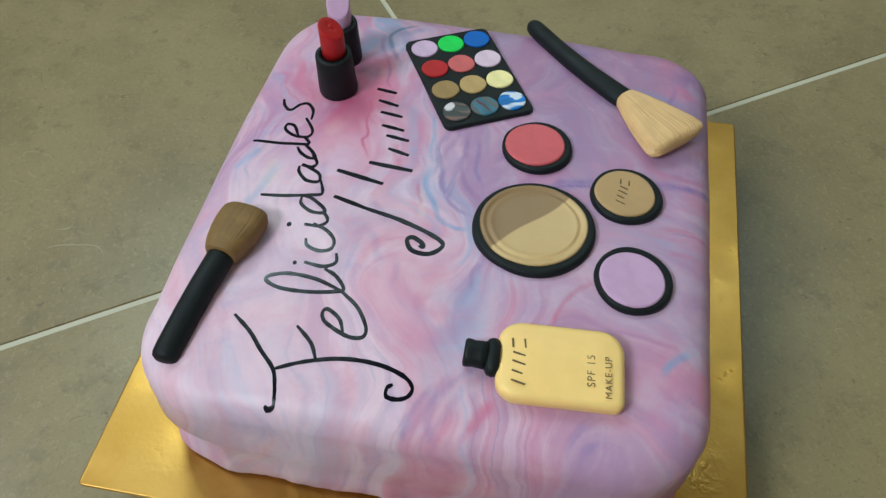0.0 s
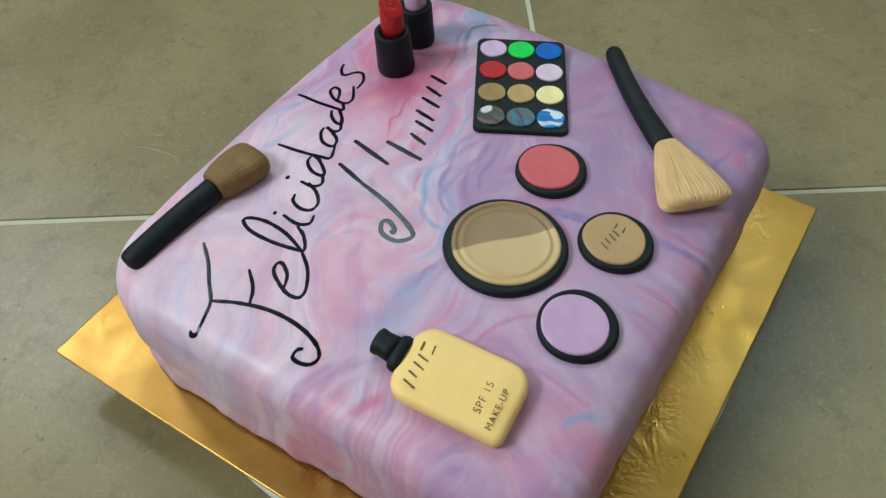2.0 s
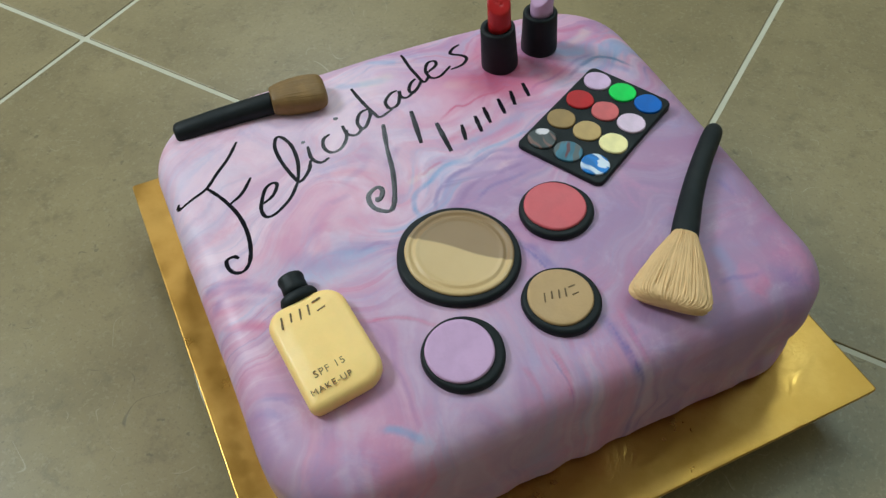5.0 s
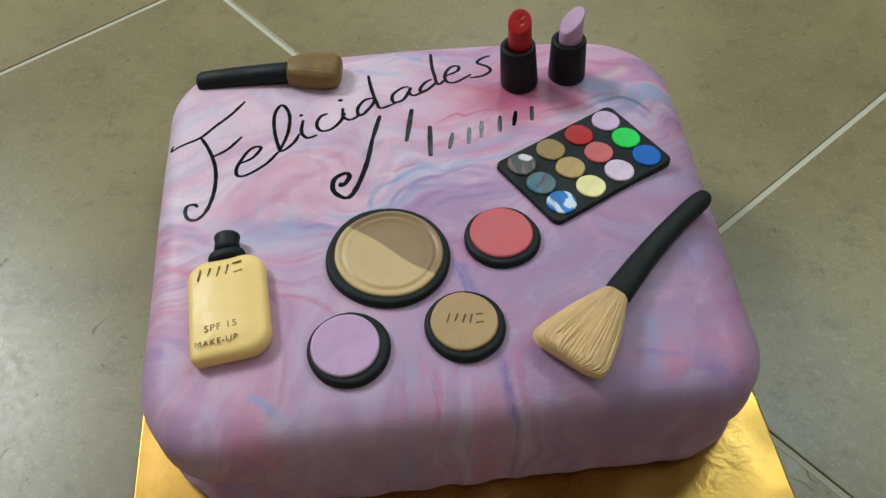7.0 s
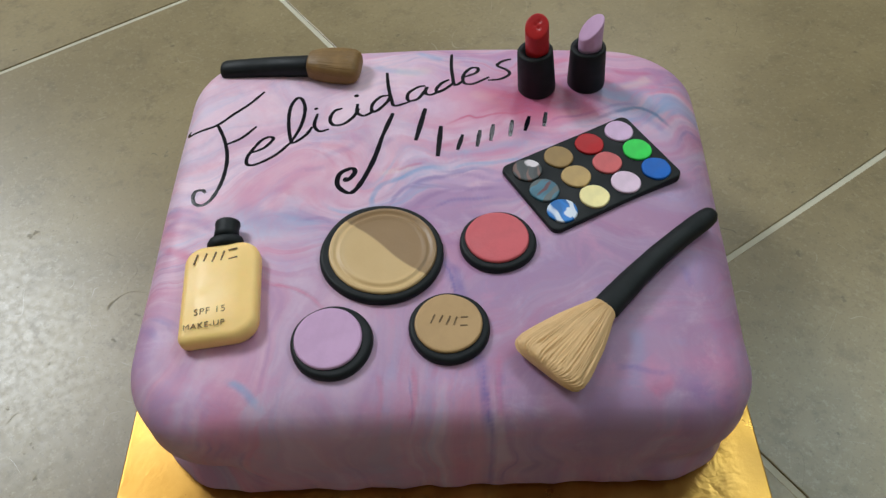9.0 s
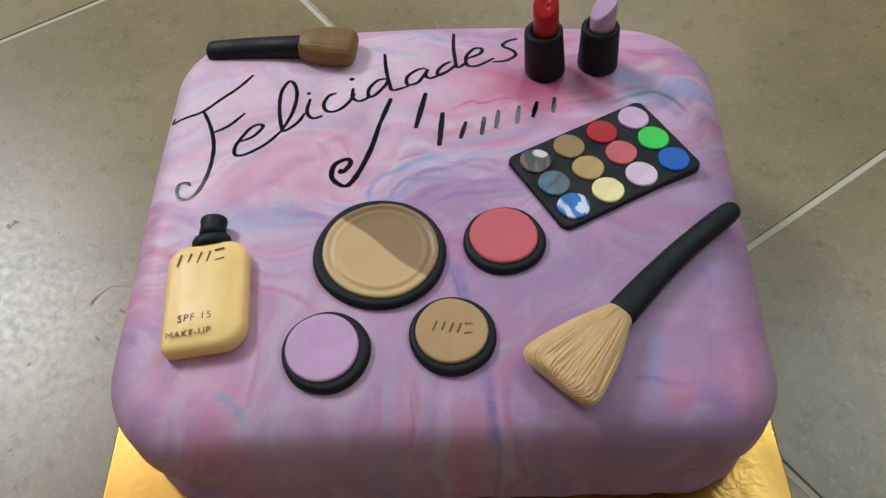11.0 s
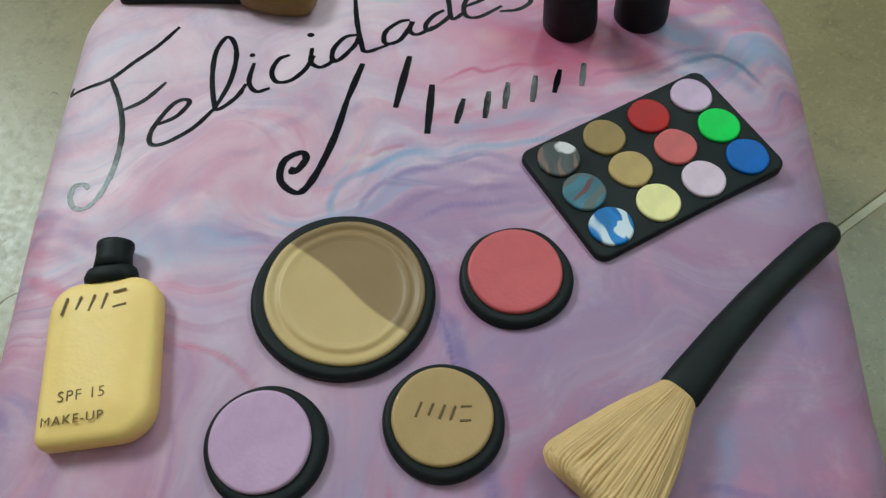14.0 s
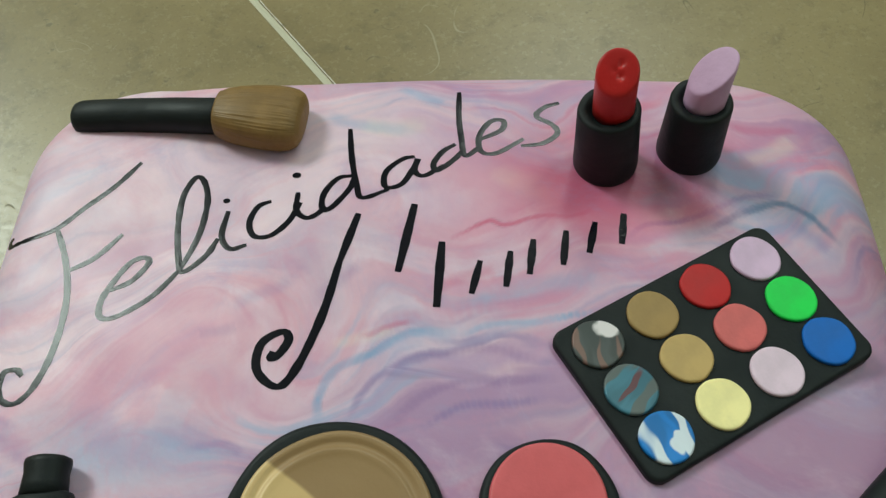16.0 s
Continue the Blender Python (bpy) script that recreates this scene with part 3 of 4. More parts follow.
streak("plum", 7, 0.35, (-51, -106), (-46, -113), (-46, -118))
streak("plum", 7, 0.5, (100, -102), (113, -110))
streak("plum", 2.5, 0.4, (-31, 28), (-25, 33), (-18, 39))
streak("blue", 1.5, 0.9, (-30, -8), (-30, -4), (-28, 0), (-26, 3), (-22, 7), (-16, 10), (-10, 13), (-2, 16), (7, 17))
streak("teal", 1.5, 0.8, (84, 49), (97, 55), (108, 59), (117, 55), (124, 46))
streak("blue", 3, 0.3, (100, 51), (112, 48), (121, 40))
streak("blue", 2.4, 0.6, (-8, 111), (0, 105), (8, 101))
streak("blue", 3, 0.4, (-32, 98), (-24, 95), (-13, 93), (-2, 90))
streak("blue", 1.2, 0.6, (10, 16), (23, 18), (32, 19), (49, 22))
streak("blue", 4, 0.4, (12, 24), (24, 28), (40, 31), (50, 35))
streak("blue", 9, 0.35, (-99, -5), (-82, -14), (-67, -16), (-52, -15))
streak("blue", 2.2, 0.7, (-86, -99), (-80, -104), (-72, -111))
streak("blue", 4, 0.3, (87, -80), (85, -92), (82, -109))
streak("violet", 2, 0.32, (-130, -2), (-118, -8), (-103, -15))
streak("violet", 2, 0.29, (-131, -10), (-119, -15), (-107, -21))
streak("violet", 2.2, 0.5, (5, -41), (10, -48), (13, -59))
streak("violet", 2.8, 0.5, (18, -89), (21, -99), (21, -111), (22, -120))
streak("violet", 2, 0.5, (-132, 1), (-125, -1), (-111, -8))
streak("violet", 2, 0.36, (-131, -13), (-122, -9), (-110, -14), (-96, -25))
streak("violet", 0.9, 0.7, (2, -38), (6, -44), (9, -55), (14, -73), (20, -93), (22, -113), (24, -126))
streak("violet", 2.4, 0.43, (-1, -40), (10, -55), (14, -65), (17, -90), (20, -103), (22, -122))
streak("violet", 1.3, 0.43, (-20, -8), (-17, -2), (-14, 3), (-8, 6), (1, 10), (10, 12))
streak("violet", 2.6, 0.36, (-55, 26), (-49, 29), (-41, 33), (-37, 37))
streak("violet", 1.1, 0.54, (58, 45), (66, 50), (76, 52), (87, 56), (99, 61), (110, 62))
streak("violet", 2, 0.29, (35, 86), (38, 78), (39, 71), (33, 64))
streak("violet", 3, 0.29, (111, 51), (121, 42))
streak("violet", 5, 0.32, (103, -107), (113, -110), (125, -111))
streak("violet", 1.5, 0.43, (74, -99), (86, -99), (99, -100))
streak("violet", 2.4, 0.36, (111, -47), (115, -58))
streak("violet", 1.5, 0.29, (28, -99), (27, -109), (26, -117))
streak("violet", 1.3, 0.32, (-62, -15), (-52, -15), (-47, -18))
streak("violet", 2.4, 0.22, (-27, 69), (-19, 64), (-9, 65), (2, 68))
streak("rose", 1.3, 0.4, (-9, -95), (-9, -110), (-11, -119))
streak("rose", 1.3, 0.3, (-24, -99), (-22, -109), (-24, -118))
streak("rose", 1.3, 0.3, (27, -91), (27, -108), (26, -119))
streak("rose", 3, 0.55, (-127, -24), (-119, -28), (-112, -33))
streak("rose", 1, 0.55, (-18, 15), (-12, 17), (-4, 19))
streak("rose", 1, 0.7, (8, 48), (20, 53), (25, 51), (35, 54), (46, 54), (53, 58))
streak("rose", 1, 0.6, (-73, -51), (-63, -54), (-54, -61), (-44, -72))
streak("rose", 2.2, 0.5, (100, 91), (113, 90), (122, 91))
streak("rose", 2.4, 0.4, (1, 28), (11, 34), (19, 36))
streak("rose", 6, 0.6, (42, 73), (47, 66), (55, 63), (67, 68), (78, 73))
streak("rose", 4, 0.45, (89, -109), (93, -105), (99, -104))
streak("plum", 1.8, 0.4, (-17, -1), (-4, 8), (13, 11), (31, 7))
streak("plum", 1.6, 0.4, (-10, -10), (3, -1), (19, 2), (33, 1))
streak("pink", 2.5, 0.4, (-24, 16), (0, 22), (28, 25), (45, 28))
streak("violet", 1.4, 0.35, (-1, -11), (14, -5), (30, -5))
streak("pale", 2.5, 0.4, (-17, 8), (3, 16), (27, 18), (41, 20))
TINTS = {"teal": rgb(84, 116, 160), "blue": rgb(112, 160, 204), "violet": rgb(112, 98, 166), "plum": rgb(142, 106, 160), "pink": rgb(206, 132, 168), "pale": rgb(200, 198, 222), "rose": rgb(200, 84, 122), "cream": rgb(238, 222, 206)}


def knead(ob):
    """Lays the streaks into a colour attribute of the cover, with ragged edges."""
    me = ob.data
    n = len(me.vertices)
    co = np.empty(n * 3)
    me.vertices.foreach_get("co", co)
    p = co.reshape(n, 3)[:, :2] * 1000
    rag = np.array([(noise.noise(Vector((x * 0.07, y * 0.07, 1))) * 2 + noise.noise(Vector((x * 0.3, y * 0.3, 7))) * 0.35,
                     noise.noise(Vector((x * 0.07, y * 0.07, 4))) * 2 + noise.noise(Vector((x * 0.3, y * 0.3, 11))) * 0.35) for x, y in p])
    p = p + rag
    col, alpha = np.zeros((n, 3)), np.zeros(n)
    for tint, width, strength, course in RIBBONS:
        c = np.array(TINTS[tint][:3])
        line = np.array([(q.x, q.y) for q in glide([(x, y, 0) for x, y in course], 9)])
        near, where = np.full(n, 1e9), np.zeros(n)
        for k, q in enumerate(line):
            d = np.hypot(p[:, 0] - q[0], p[:, 1] - q[1])
            closer = d < near
            near[closer], where[closer] = d[closer], k / (len(line) - 1)
        ends = np.clip(np.minimum(where, 1 - where) * 6 + 0.25, 0, 1)
        s = min(0.95, strength * 1.2) * ends * (np.clip(1.1 * (1 - (near / (width * 1.25)) ** 2), 0, 1) ** 1.3 if width < 1.8 else 0.85 * np.clip(1 - (near / (width * 1.25)) ** 2, 0, 1) ** 1.6)
        total = alpha + s * (1 - alpha)
        col = np.where(total[:, None] > 1e-6, (col * (alpha * (1 - s))[:, None] + c * s[:, None]) / np.maximum(total, 1e-6)[:, None], col)
        alpha = total
    attr = me.color_attributes.new("streaks", "FLOAT_COLOR", "POINT")
    attr.data.foreach_set("color", np.concatenate([col, alpha[:, None]], 1).astype(np.float32).ravel())
    return ob


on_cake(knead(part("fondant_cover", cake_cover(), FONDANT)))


def pen_stroke(strokes, width=1.0, n=7, dots=()):
    """Raised ink lines on the cake's top, through places in millimetres; the pen swells and thins."""
    bm = bmesh.new()
    for s, pts in enumerate(strokes):
        line = glide([(x / 1000, y / 1000, 0) for x, y in pts], n)
        rings = []
        m = len(line)
        for i, q in enumerate(line):
            way = (line[min(i + 1, m - 1)] - line[max(i - 1, 0)])
            way = way.normalized() if way.length > 1e-9 else Vector((1, 0, 0))
            side = Vector((-way.y, way.x, 0))
            slant = 0.78 + 0.34 * abs(way.y)
            taper = min(1.0, 0.7 + 0.3 * min(i, m - 1 - i) / 4)
            w = 0.00098 * width * slant * taper * (1 + 0.22 * noise.noise(Vector((i * 0.45, s * 3.1, pts[0][0]))))
            row = []
            for t, up in ((-1, -0.0004), (-0.97, 0.00012), (0, 0.00013), (0.97, 0.00012), (1, -0.0004)):
                c = q + side * (t * w)
                row.append(bm.verts.new((c.x, c.y, top_z(c.x, c.y) + up)))
            rings.append(row)
        for a, b in zip(rings, rings[1:]):
            for j in range(5):
                bm.faces.new((a[j], a[(j + 1) % 5], b[(j + 1) % 5], b[j]))
        bm.faces.new(list(reversed(rings[0])))
        bm.faces.new(rings[-1])
    for x, y, r in dots:
        x, y, r = x / 1000, y / 1000, r / 1000
        row = [bm.verts.new((x + r * 1.25 * math.cos(t), y + r * math.sin(t), top_z(x, y) + 0.0002)) for t in (2 * math.pi * i / 12 for i in range(12))]
        low = [bm.verts.new((v.co.x, v.co.y, v.co.z - 0.0005)) for v in row]
        bridge(bm, [low, row])
    bmesh.ops.recalc_face_normals(bm, faces=bm.faces)
    return bm


def letter(sign, *strokes, dots=()):
    on_cake(part("letter", pen_stroke(strokes, 0.92, dots=dots), INK, label="black ink letter " + sign + " in looping handwriting", smooth=False))


letter("F", [(-91, 82), (-98, 73), (-106, 65.5), (-113.5, 58), (-121, 55), (-126, 54), (-128.5, 54), (-129.5, 56), (-128.5, 57.5)], [(-113.5, 58), (-108.5, 47), (-105, 35), (-104, 24), (-105, 13), (-108, 4), (-112, 0), (-116, 1), (-118, 5), (-117.5, 9.5), (-114, 10), (-112, 8)], [(-106, 42), (-99, 46), (-92, 54)])
letter("e", [(-92, 34), (-86, 37), (-82, 43), (-84, 45), (-88, 43), (-92, 36), (-94, 30), (-93, 25), (-88, 25), (-79, 31), (-72, 40)])
letter("l", [(-72, 40), (-68, 52), (-67, 64), (-69, 72), (-72, 74), (-75, 67), (-75, 55), (-73, 43), (-71, 39), (-65, 44), (-62, 50)])
letter("i", [(-60, 60), (-61, 51), (-58, 46), (-53, 47)], dots=[(-61, 64, 0.9)])
letter("c", [(-47, 63), (-51, 61), (-53, 55), (-51, 50), (-46, 50), (-41, 55), (-38, 62)])
letter("i", [(-39, 66), (-39, 59), (-36, 56), (-33, 57), (-30, 60)], dots=[(-40, 73, 1.1)])
letter("d", [(-22, 72), (-27, 71), (-31, 65), (-31, 59), (-28, 60), (-23, 67), (-22, 71)], [(-24, 92), (-23, 80), (-21, 68), (-19, 63), (-11, 66)])
letter("a", [(-3, 79), (-7, 78), (-12, 73), (-12, 67), (-7, 68), (-3, 75), (-2, 78), (-3, 73), (0, 71), (6, 75)])
letter("d", [(10, 84), (6, 81), (3, 76), (4, 73), (9, 77), (13, 82)], [(12, 108), (11.5, 96), (12, 87), (13, 79), (18, 83)])
letter("e", [(18, 86), (25, 90), (26, 94), (22, 94), (18, 88), (18, 81), (23, 80), (32, 86)])
letter("s", [(45, 102), (40, 100), (37, 96), (42, 92), (43, 88), (38, 84), (31, 83)])
# a second word, kept as plain bars with its curled flourish
on_cake(part("flourish", pen_stroke([[(-25, 40), (-29, 23), (-35, 7), (-40, 1), (-46, 6), (-45.5, 14), (-40, 17.5), (-38, 15), (-40.5, 10.5), (-42.5, 9.5), (-42, 11.5)]], 1.2), INK, label="curled black ink flourish", smooth=False))
BARS = [((-20, 57), (-25, 40), 1.2), ((-3, 60), (-8, 36), 1.3), ((5, 46), (3, 24), 1.3), ((16, 39), (13, 28), 1.1), ((25, 42), (23, 30), 1.1), ((32, 46), (30, 34), 1.1), ((42, 49), (40, 37), 1.1), ((51, 52), (48, 41), 1.1), ((60, 55), (58, 44), 1.1)]
for a, b, w in BARS:
    on_cake(part("bar", pen_stroke([[a, ((a[0] + b[0]) / 2, (a[1] + b[1]) / 2), b]], w, 5), INK, label="plain black ink bar", smooth=False))


# ---- sugar-paste make-up on the cake ----
def compact(name, at, r, r_in, powder, label, shift=(0.0, 0.0), seed=0.0, ring=False, wobble=0.03):
    x, y = at
    ob = new(name)
    ob.matrix_world = resting(x, y, 0, 0.0005, r * 0.8)
    tagged(ob, label, "make-up compact")
    h, e = 0.0036, 0.0018
    base = [(0.0, -0.0006), (r - 0.0006, -0.0006), (r + 0.0001, 0.0004), (r + 0.0001, 0.0012)] + [(r - e + e * math.cos(t), h - e + e * math.sin(t)) for t in (math.pi / 2 * i / 5 for i in range(6))]
    base += [(r_in, h - 0.0002), (0.0, h - 0.0004)]
    part("pan", lathe(base, 72, wobble, seed), BLACK, ob, "black fondant rim")
    e2, t2 = 0.0010, 0.0018
    prof = [(0.0, 0.0), (r_in - 0.0004, 0.0), (r_in, 0.0006)] + [(r_in - e2 + e2 * math.cos(t), t2 - e2 + e2 * math.sin(t)) for t in (math.pi / 2 * i / 5 for i in range(6))]
    if ring:
        prof += [(r_in * k, t2 + dz) for k, dz in ((0.93, 0.0), (0.91, -0.0002), (0.885, -0.0006), (0.86, -0.0008), (0.835, -0.0005), (0.81, -0.0001), (0.785, 0.0000), (0.75, -0.0003), (0.70, -0.0005), (0.5, -0.0005))]
        prof += [(0.0, t2 - 0.0005)]
    else:
        prof += [(r_in * 0.8, t2 - 0.0001), (r_in * 0.4, t2 - 0.0003), (0.0, t2 - 0.0004)]
    p = part("powder", lathe(prof, 72, wobble * 0.8, seed + 2.0), powder, ob)
    p.location = (shift[0], shift[1], h - 0.0008)
    return ob


GROUPS = "round sugar compacts"
big = compact("face_powder_compact", (-0.0231, -0.0380), 0.0281, 0.0246, two_tone_powder(), "large round black compact with two-tone beige and brown powder", (0.0004, 0.0004), 1.0, True)
coral = compact("blusher_compact", (0.0297, -0.0334), 0.0174, 0.0146, CORAL, "round black compact with smooth coral pink blusher", (-0.0002, 0.0012), 4.0)
beige = compact("concealer_compact", (0.0065, -0.0785), 0.0173, 0.0144, BEIGE, "round black compact with beige cream marked by dark strokes", (-0.0004, 0.0010), 7.0)
lilac = compact("eyeshadow_compact", (-0.0434, -0.0842), 0.0175, 0.0146, LILAC, "round black compact with lilac powder", (-0.0012, 0.0010), 11.0)
for g in (big, coral, beige, lilac):
    tagged(g, group=GROUPS)


def flat_bars(rows, thick=0.00025):
    """Thin raised bars ((x0, y0), (x1, y1), width) in millimetres, lying flat."""
    bm = bmesh.new()
    for (x0, y0), (x1, y1), w in rows:
        a, b = Vector((x0, y0, 0)) / 1000, Vector((x1, y1, 0)) / 1000
        way = (b - a).normalized()
        s = Vector((-way.y, way.x, 0)) * (w / 2000)
        lo = [bm.verts.new(v) for v in (a - s, b - s, b + s, a + s)]
        hi = [bm.verts.new(v + Vector((0, 0, thick))) for v in (a - s * 0.7, b - s * 0.7, b + s * 0.7, a + s * 0.7)]
        bridge(bm, [lo, hi])
    return bm


MARK = [((-7.4, -2.2), (-6.2, 2.4), 0.75), ((-3.8, -1.2), (-2.8, 2.4), 0.75), ((-0.6, -2.0), (0.6, 2.4), 0.75), ((2.6, -1.9), (3.6, 2.4), 0.75), ((5.2, 2.4), (8.4, 2.8), 0.75), ((5.4, -1.8), (8.6, -1.3), 0.75)]
for row in MARK:
    part("bar", flat_bars([row]), PENCIL, beige, "thin dark bar", smooth=False).matrix_basis = pose(-0.0004, 0.0020, 0.0043, 0, 0, -8) @ Matrix.Scale(0.98, 4)

# palette of twelve colours
palette = new("eyeshadow_palette")
palette.matrix_world = resting(0.0779, 0.0100, 28.6, 0.0016, 0.025)
tagged(palette, "black rectangular palette with twelve round coloured pans", "eyeshadow palette")
part("tray", slab(0.0379, 0.0241, (0.004,) * 4, round_edge(0.0041, 0.0011), 6), BLACK, palette, "black fondant tray")
PANS = [
    [sugar_paste("pale_lilac_pan", rgb(214, 180, 214)), sugar_paste("green_pan", rgb(60, 214, 84)), sugar_paste("blue_pan", rgb(16, 98, 190))],
    [sugar_paste("red_pan", rgb(180, 28, 34)), sugar_paste("coral_pan", rgb(208, 102, 104)), sugar_paste("pale_pink_pan", rgb(228, 200, 222))],
    [sugar_paste("brown_pan", rgb(160, 130, 84)), sugar_paste("tan_pan", rgb(192, 160, 106)), sugar_paste("cream_pan", rgb(252, 236, 172))],
    [marbled_pan("grey_marbled_pan", rgb(74, 78, 80), [(rgb(120, 92, 86), 1.0, 0.55, 0.06), (rgb(206, 198, 202), 3.3, 0.62, 0.03)], 70, [(rgb(224, 214, 220), (0.0048, 0.0022, 0.0012), 0.0034)]),
     marbled_pan("teal_marbled_pan", rgb(72, 120, 142), [(rgb(92, 98, 100), 2.0, 0.52, 0.05), (rgb(98, 62, 70), 5.1, 0.62, 0.03)], 20),
     marbled_pan("blue_white_marbled_pan", rgb(38, 124, 208), [(rgb(214, 220, 234), 4.2, 0.51, 0.06)], 80, [(rgb(216, 222, 236), (0.0022, -0.0030, 0.0012), 0.0026)])],
]
HUES = [["pale lilac", "bright green", "deep blue"], ["red", "coral pink", "very pale pink"], ["brown", "tan", "pale yellow"], ["grey marbled", "teal marbled", "blue and white marbled"]]
for i in range(4):
    for j in range(3):
        r, e = 0.0072, 0.0006
        prof = [(0.0, 0.0), (r, 0.0)] + [(r - e + e * math.cos(t), 0.0013 - e + e * math.sin(t)) for t in (0, 0.5, 1.0, 1.57)] + [(r * 0.85, 0.00125), (r * 0.5, 0.0011), (0.0, 0.00105)]
        p = part("colour_pan", lathe(prof, 40, 0.05, i * 3.0 + j), PANS[i][j], palette, HUES[i][j] + " sugar disc")
        p.location = (0.0277 - 0.01845 * i, 0.0151 - 0.0151 * j, 0.0039)

# foundation bottle lying on its back
bottle = new("foundation_bottle")
bottle.matrix_world = resting(-0.0934, -0.0571, 4.2, 0.0008, 0.016)
tagged(bottle, "cream yellow foundation bottle with black cap lying flat", "make-up bottle")
body_prof = [(0.0022, 0.0), (0.0006, 0.0010), (0.0, 0.0026), (0.0, 0.0048)] + [(0.0040 * (1 - math.cos(t)), 0.0052 + 0.0034 * math.sin(t)) for t in (math.pi / 2 * i / 7 for i in range(8))] + [(0.0065, 0.0092), (0.010, 0.0096), (0.014, 0.0097)]
part("body", slab(0.0174, 0.0258, (0.0100, 0.0090, 0.0042, 0.0105), body_prof, 8), CREAM, bottle, "cream yellow body")
collar = part("collar", lathe([(0.0, 0.0), (0.0080, 0.0), (0.0092, 0.0012), (0.0096, 0.0028), (0.0088, 0.0048), (0.0072, 0.0056), (0.0, 0.0056)], 48, 0.03, 3.0), BLACK, bottle, "black collar")
collar.matrix_basis = pose(0.0005, 0.0247, 0.0050, -90, 0, 0) @ Matrix.Diagonal((0.9, 0.54, 1, 1))
cap = part("cap", lathe([(0.0, 0.0), (0.0060, 0.0), (0.0058, 0.003), (0.0056, 0.0055), (0.0060, 0.0078), (0.0058, 0.0090), (0.0048, 0.0095), (0.0, 0.0092)], 48, 0.04, 5.0), BLACK, bottle, "black cap")
cap.matrix_basis = pose(0.0008, 0.0298, 0.0052, -88, 0, -3) @ Matrix.Diagonal((1, 0.88, 1, 1))
for (x0, y0), (x1, y1), w in MARK:
    part("bar", flat_bars([((x0 * 1.25, y0 * 1.2), (x1 * 1.25, y1 * 1.2), w * 1.1)]), PENCIL, bottle, "thin dark bar", smooth=False).matrix_basis = pose(-0.0026, 0.0168, 0.0095)


def lettering(text, size, at):
    cu = bpy.data.curves.new("text", "FONT")
    cu.body, cu.size, cu.extrude, cu.space_character = text, size, 0.00012, 1.15
    cu.offset = -0.00006
    ob = new("text", cu)
    me = bpy.data.meshes.new_from_object(ob.evaluated_get(bpy.context.evaluated_depsgraph_get()))
    bpy.data.objects.remove(ob)
    me.materials.clear()
    me.materials.append(PENCIL)
    t = new("lettering", me)
    t.parent = bottle
    t.matrix_basis = pose(*at)
    return tagged(t, "faint brown ink letters reading " + text)


lettering("SPF 15", 0.0046, (-0.0099, -0.0134, 0.0097, 0, 0, 1))
lettering("MAKE-UP", 0.0040, (-0.0142, -0.0202, 0.0096, 0, 0, 1))


# brushes
big_brush = new("powder_brush")
tagged(big_brush, "fan-shaped make-up brush with tan bristles and black handle", "make-up brush")
bx, by = 0.0725, -0.0740
big_brush.location = (bx, by, top_z(bx, by))
tip = Vector((0.1318, -0.0180, 0))
j = Vector((bx, by, 0))
way = (tip - j).normalized()
side = Vector((-way.y, way.x, 0))
st = []
for s, w, h in ((0.0, 0.0056, 0.0038), (0.02, 0.0063, 0.0043), (0.10, 0.0062, 0.0045), (0.3, 0.0056, 0.0046), (0.5, 0.0052, 0.0046), (0.7, 0.0050, 0.0046), (0.85, 0.0050, 0.0046), (0.93, 0.0048, 0.0045), (0.97, 0.0042, 0.0040), (0.99, 0.0031, 0.0031), (1.0, 0.0012, 0.0012)):
    c = (tip - j) * s + side * (0.0022 * math.sin(math.pi * s))
    st.append(((c.x, c.y, 0.0044 - 0.0030 * s), w, h))
part("handle", loft(st, 32, 2.1), BLACK, big_brush, "black fondant handle")
fan_end = Vector((0.0462, -0.1006, 0)) - j
st = []
for s, w, h in ((-0.02, 0.0052, 0.0040), (0.0, 0.0060, 0.0047), (0.08, 0.0070, 0.0054), (0.25, 0.0098, 0.0058), (0.45, 0.0128, 0.0058), (0.65, 0.0152, 0.0056), (0.82, 0.0170, 0.0057), (0.92, 0.0179, 0.0056), (0.98, 0.0179, 0.0054), (1.02, 0.0174, 0.0050), (1.05, 0.0162, 0.0043), (1.07, 0.0143, 0.0033), (1.08, 0.0116, 0.0020)):
    st.append(((fan_end.x * s, fan_end.y * s, 0.0052), w, h))
fine = []
for a, b in zip(st, st[1:]):
    for i in range(3):
        f = i / 3
        fine.append((tuple(Vector(a[0]).lerp(Vector(b[0]), f)), a[1] + (b[1] - a[1]) * f, a[2] + (b[2] - a[2]) * f))
fine.append(st[-1])
part("bristles", bristle_head(fine, 170, 2.6, 0.20, 17, 2.0), HAIR_TAN, big_brush, "tan bristles scored with fine grooves")

small_brush = new("kabuki_brush")
tagged(small_brush, "short make-up brush with brown bristles and black handle", "make-up brush")
sx, sy = -0.0653, 0.0956
small_brush.location = (sx, sy, top_z(sx, sy) - 0.0004)
st = []
for s, w, h in ((0.0, 0.0058, 0.0050), (0.03, 0.0062, 0.0055), (0.3, 0.0060, 0.0055), (0.6, 0.0059, 0.0055), (0.85, 0.0060, 0.0056), (0.94, 0.0059, 0.0056), (0.975, 0.0053, 0.0051), (0.993, 0.0040, 0.0039), (1.0, 0.0018, 0.0018)):
    st.append(((-0.0525 * s, 0.0010 * math.sin(3 * s) + 0.0086 * s, 0.0050 - 0.0088 * s), w, h))
part("handle", loft(st, 32, 2.1), BLACK, small_brush, "black fondant handle")
st = []
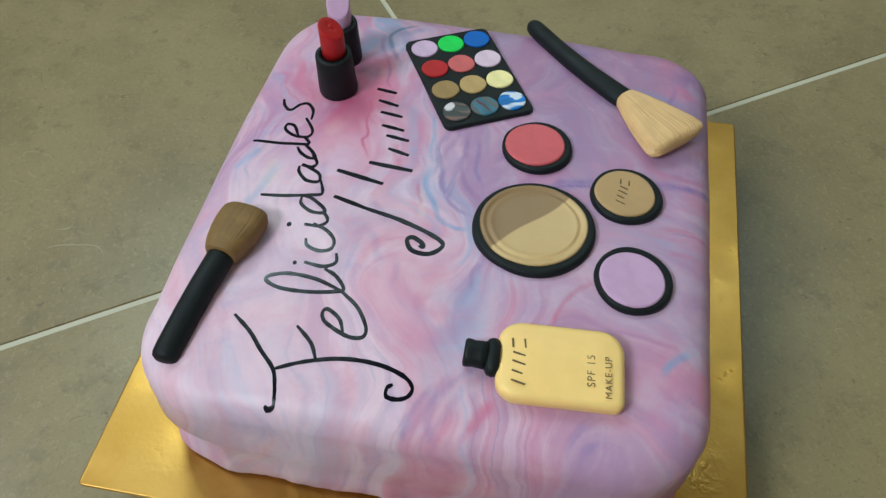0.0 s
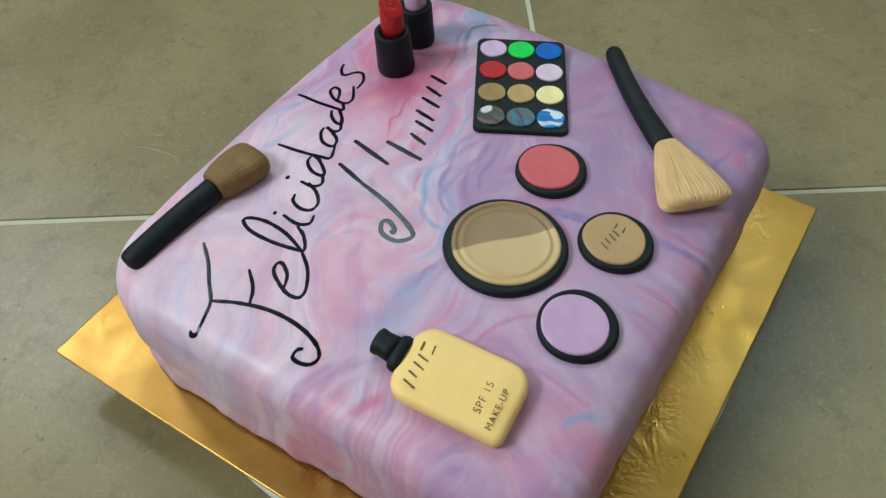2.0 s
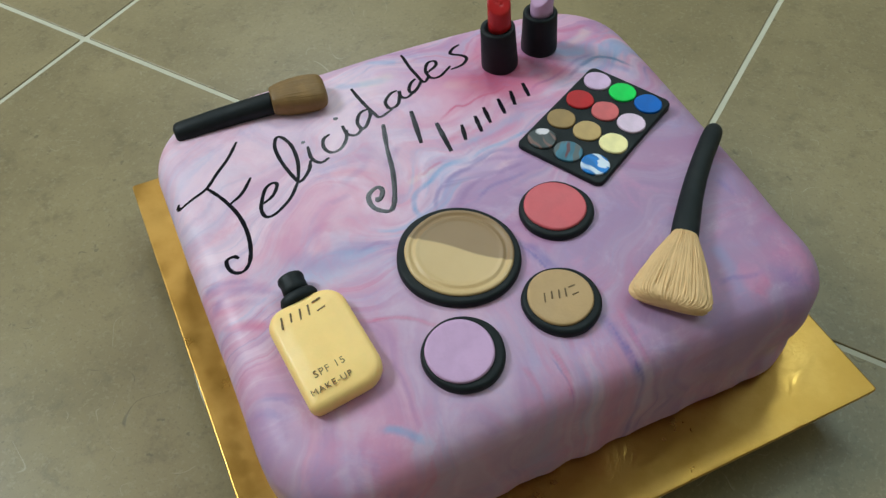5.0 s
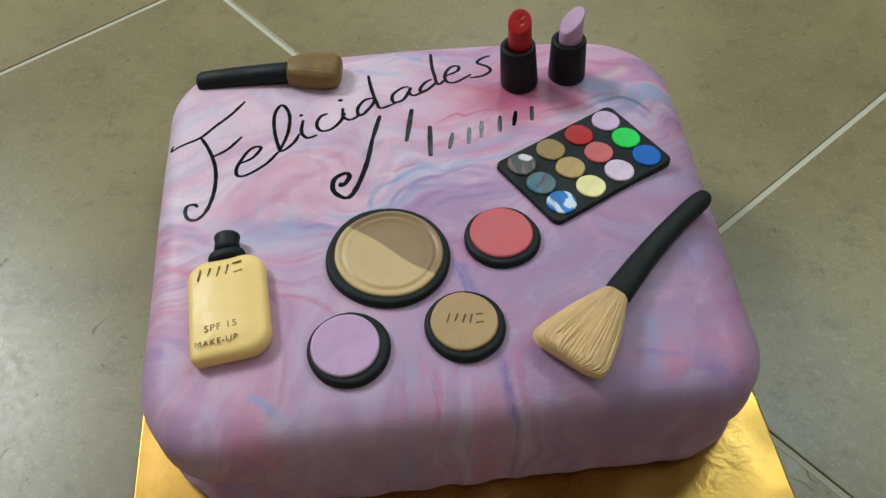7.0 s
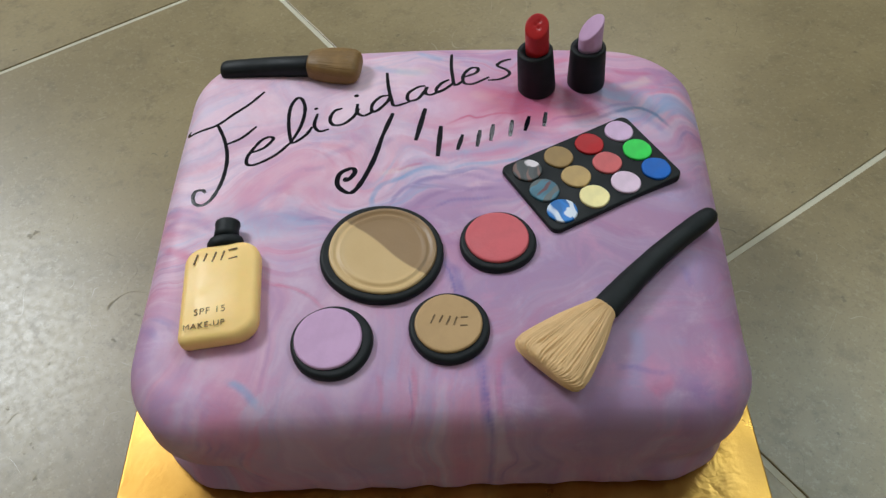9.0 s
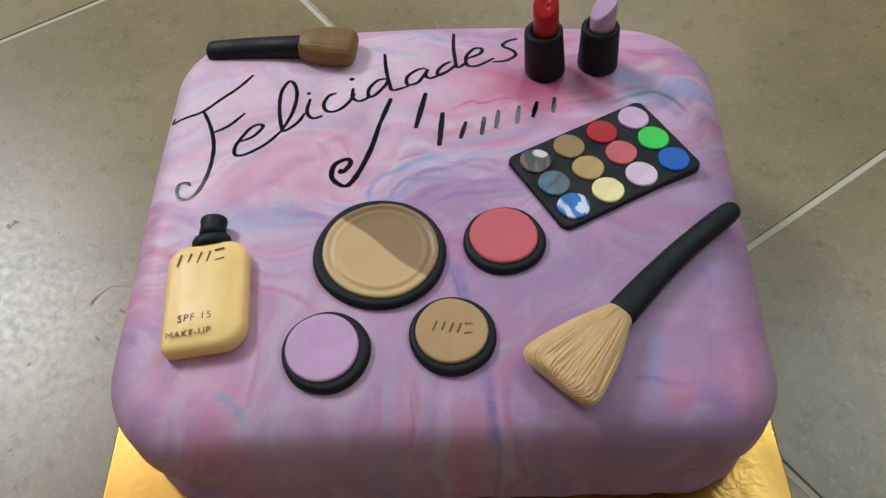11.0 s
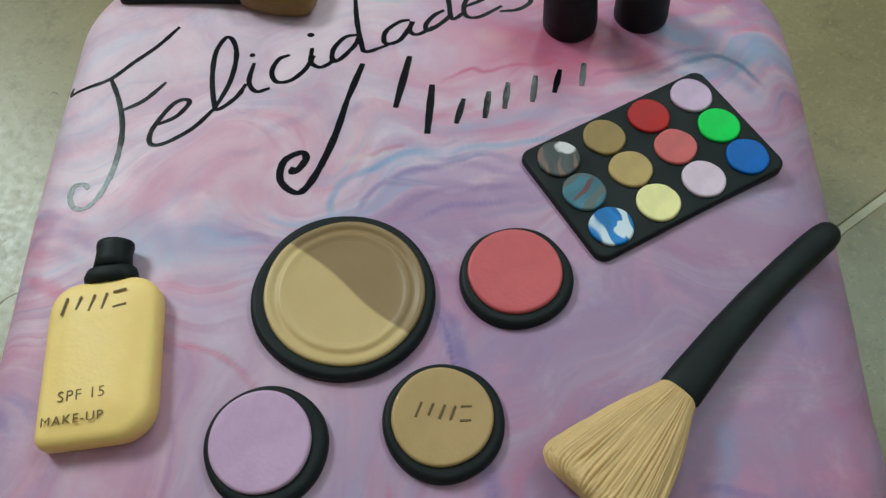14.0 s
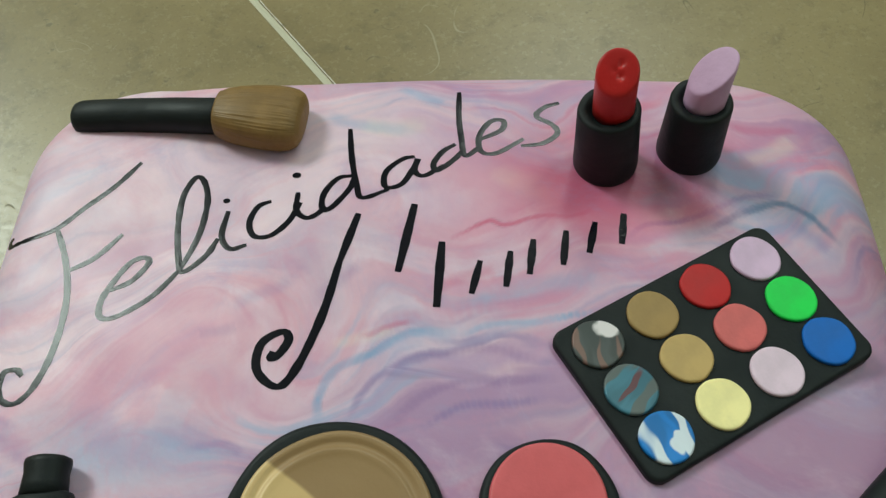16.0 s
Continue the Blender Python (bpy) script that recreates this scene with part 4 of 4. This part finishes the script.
for s, w, h in ((-0.05, 0.0062, 0.0052), (-0.03, 0.0074, 0.0060), (0.04, 0.0084, 0.0065), (0.2, 0.0097, 0.0071), (0.4, 0.0107, 0.0074), (0.6, 0.0113, 0.0073), (0.8, 0.0114, 0.0070), (0.92, 0.0108, 0.0063), (0.99, 0.0097, 0.0052), (1.03, 0.0078, 0.0036), (1.04, 0.0060, 0.0024)):
    st.append(((0.0262 * s, -0.0036 * s, 0.0062), w, h))
fine = []
for a, b in zip(st, st[1:]):
    for i in range(3):
        f = i / 3
        fine.append((tuple(Vector(a[0]).lerp(Vector(b[0]), f)), a[1] + (b[1] - a[1]) * f, a[2] + (b[2] - a[2]) * f))
fine.append(st[-1])
part("bristles", bristle_head(fine, 120, 2.6, 0.045, 15, 6.0), HAIR_BROWN, small_brush, "brown bristles scored with fine grooves")


# lipsticks
def lipstick(name, at, lean, case_h, stick_h, cut, slope, shift, material, label, seed):
    x, y = at
    ob = new(name)
    ob.matrix_world = pose(x, y, top_z(x, y) - 0.0005, lean[0], lean[1], 0)
    tagged(ob, label, "lipstick", "standing sugar lipsticks")
    r0, r1, e = 0.0101, 0.0093, 0.0012
    prof = [(0.0, 0.0), (r0 - 0.0012, 0.0), (r0 - 0.0002, 0.001), (r0, 0.003), ((r0 + r1) / 2, case_h * 0.5), (r1, case_h - e)]
    prof += [(r1 - e + e * math.cos(t), case_h - e + e * math.sin(t)) for t in (0.5, 1.0, 1.57)] + [(0.0066, case_h - 0.0001), (0.0063, case_h - 0.0012), (0.0, case_h - 0.0018)]
    part("case", lathe(prof, 56, 0.025, seed), BLACK, ob, "matt black case")
    bm = bmesh.new()
    rings = []
    segs = 44
    rs = 0.0061
    cd = Vector((math.cos(cut), math.sin(cut), 0))
    for f, k in ((0.0, 1.0), (0.4, 1.0), (0.8, 1.0), (0.93, 1.0), (0.975, 0.985), (0.993, 0.95), (1.0, 0.88), (1.0, 0.76), (1.0, 0.64), (1.0, 0.52), (1.0, 0.40), (1.0, 0.29), (1.0, 0.18), (1.0, 0.08)):
        ring = []
        for i in range(segs):
            t = 2 * math.pi * i / segs
            px, py = rs * k * math.cos(t), rs * k * math.sin(t)
            d = px * cd.x + py * cd.y
            full = stick_h - slope * (d + rs) - 7.0 * d * d
            z0 = case_h - 0.003
            ring.append(bm.verts.new((px, py, z0 + (full + 0.003) * f)))
        rings.append(ring)
    part("stick", bridge(bm, rings), material, ob).matrix_basis = pose(shift * 0.6, 0, 0, 0, math.degrees(shift * 0.4 / stick_h), 0)
    return ob


lipstick("lipstick", (0.0570, 0.0752), (0, -5), 0.0262, 0.0186, math.radians(-105), 0.60, 0.0010, RED, "red lipstick with slanted tip standing in a black case", 2.0)
red_tip = bpy.data.objects["stick"]
for dx, dy, deep in ((0.0006, -0.0012, 0.0009), (0.0012, 0.0016, 0.0007), (-0.0008, 0.0004, 0.0004)):
    for v in red_tip.data.vertices:
        d2 = (v.co.x - dx) ** 2 + (v.co.y - dy) ** 2
        if v.co.z > 0.028:
            v.co.z -= deep * math.exp(-d2 / (2 * 0.0006 ** 2))

lipstick("lipstick", (0.0838, 0.0796), (0, -2), 0.0250, 0.0180, math.radians(195), 0.98, 0.0007, LILAC, "lilac lipstick with slanted tip standing in a black case", 8.0)

# ---- floor tiles ----
STEP, JOINT, TURN = 0.4475, 0.0038, math.radians(34.7)
U, N = Vector((math.cos(TURN), math.sin(TURN), 0)), Vector((-math.sin(TURN), math.cos(TURN), 0))
tile_bm = slab((STEP - JOINT) / 2, (STEP - JOINT) / 2, (0.002,) * 4, [(0.0, -0.008), (0.0, -0.0008), (0.0003, -0.0002), (0.0008, 0.0)], 3)
tile_me = None
for i in range(-9, 9):
    for j in range(-9, 9):
        c = U * (0.079 + STEP * (i + 0.5)) + N * (-0.070 + STEP * (j + 0.5))
        if max(abs(c.x), abs(c.y)) > ROOM + 0.3:
            continue
        if tile_me is None:
            t = part("tile", tile_bm, TILE, smooth=False)
            tile_me = t.data
        else:
            t = new("tile", tile_me)
        t.parent = floor
        t.matrix_basis = pose(c.x, c.y, 0, 0, 0, 34.7 + 90 * ((i * 3 + j * 5) % 4))
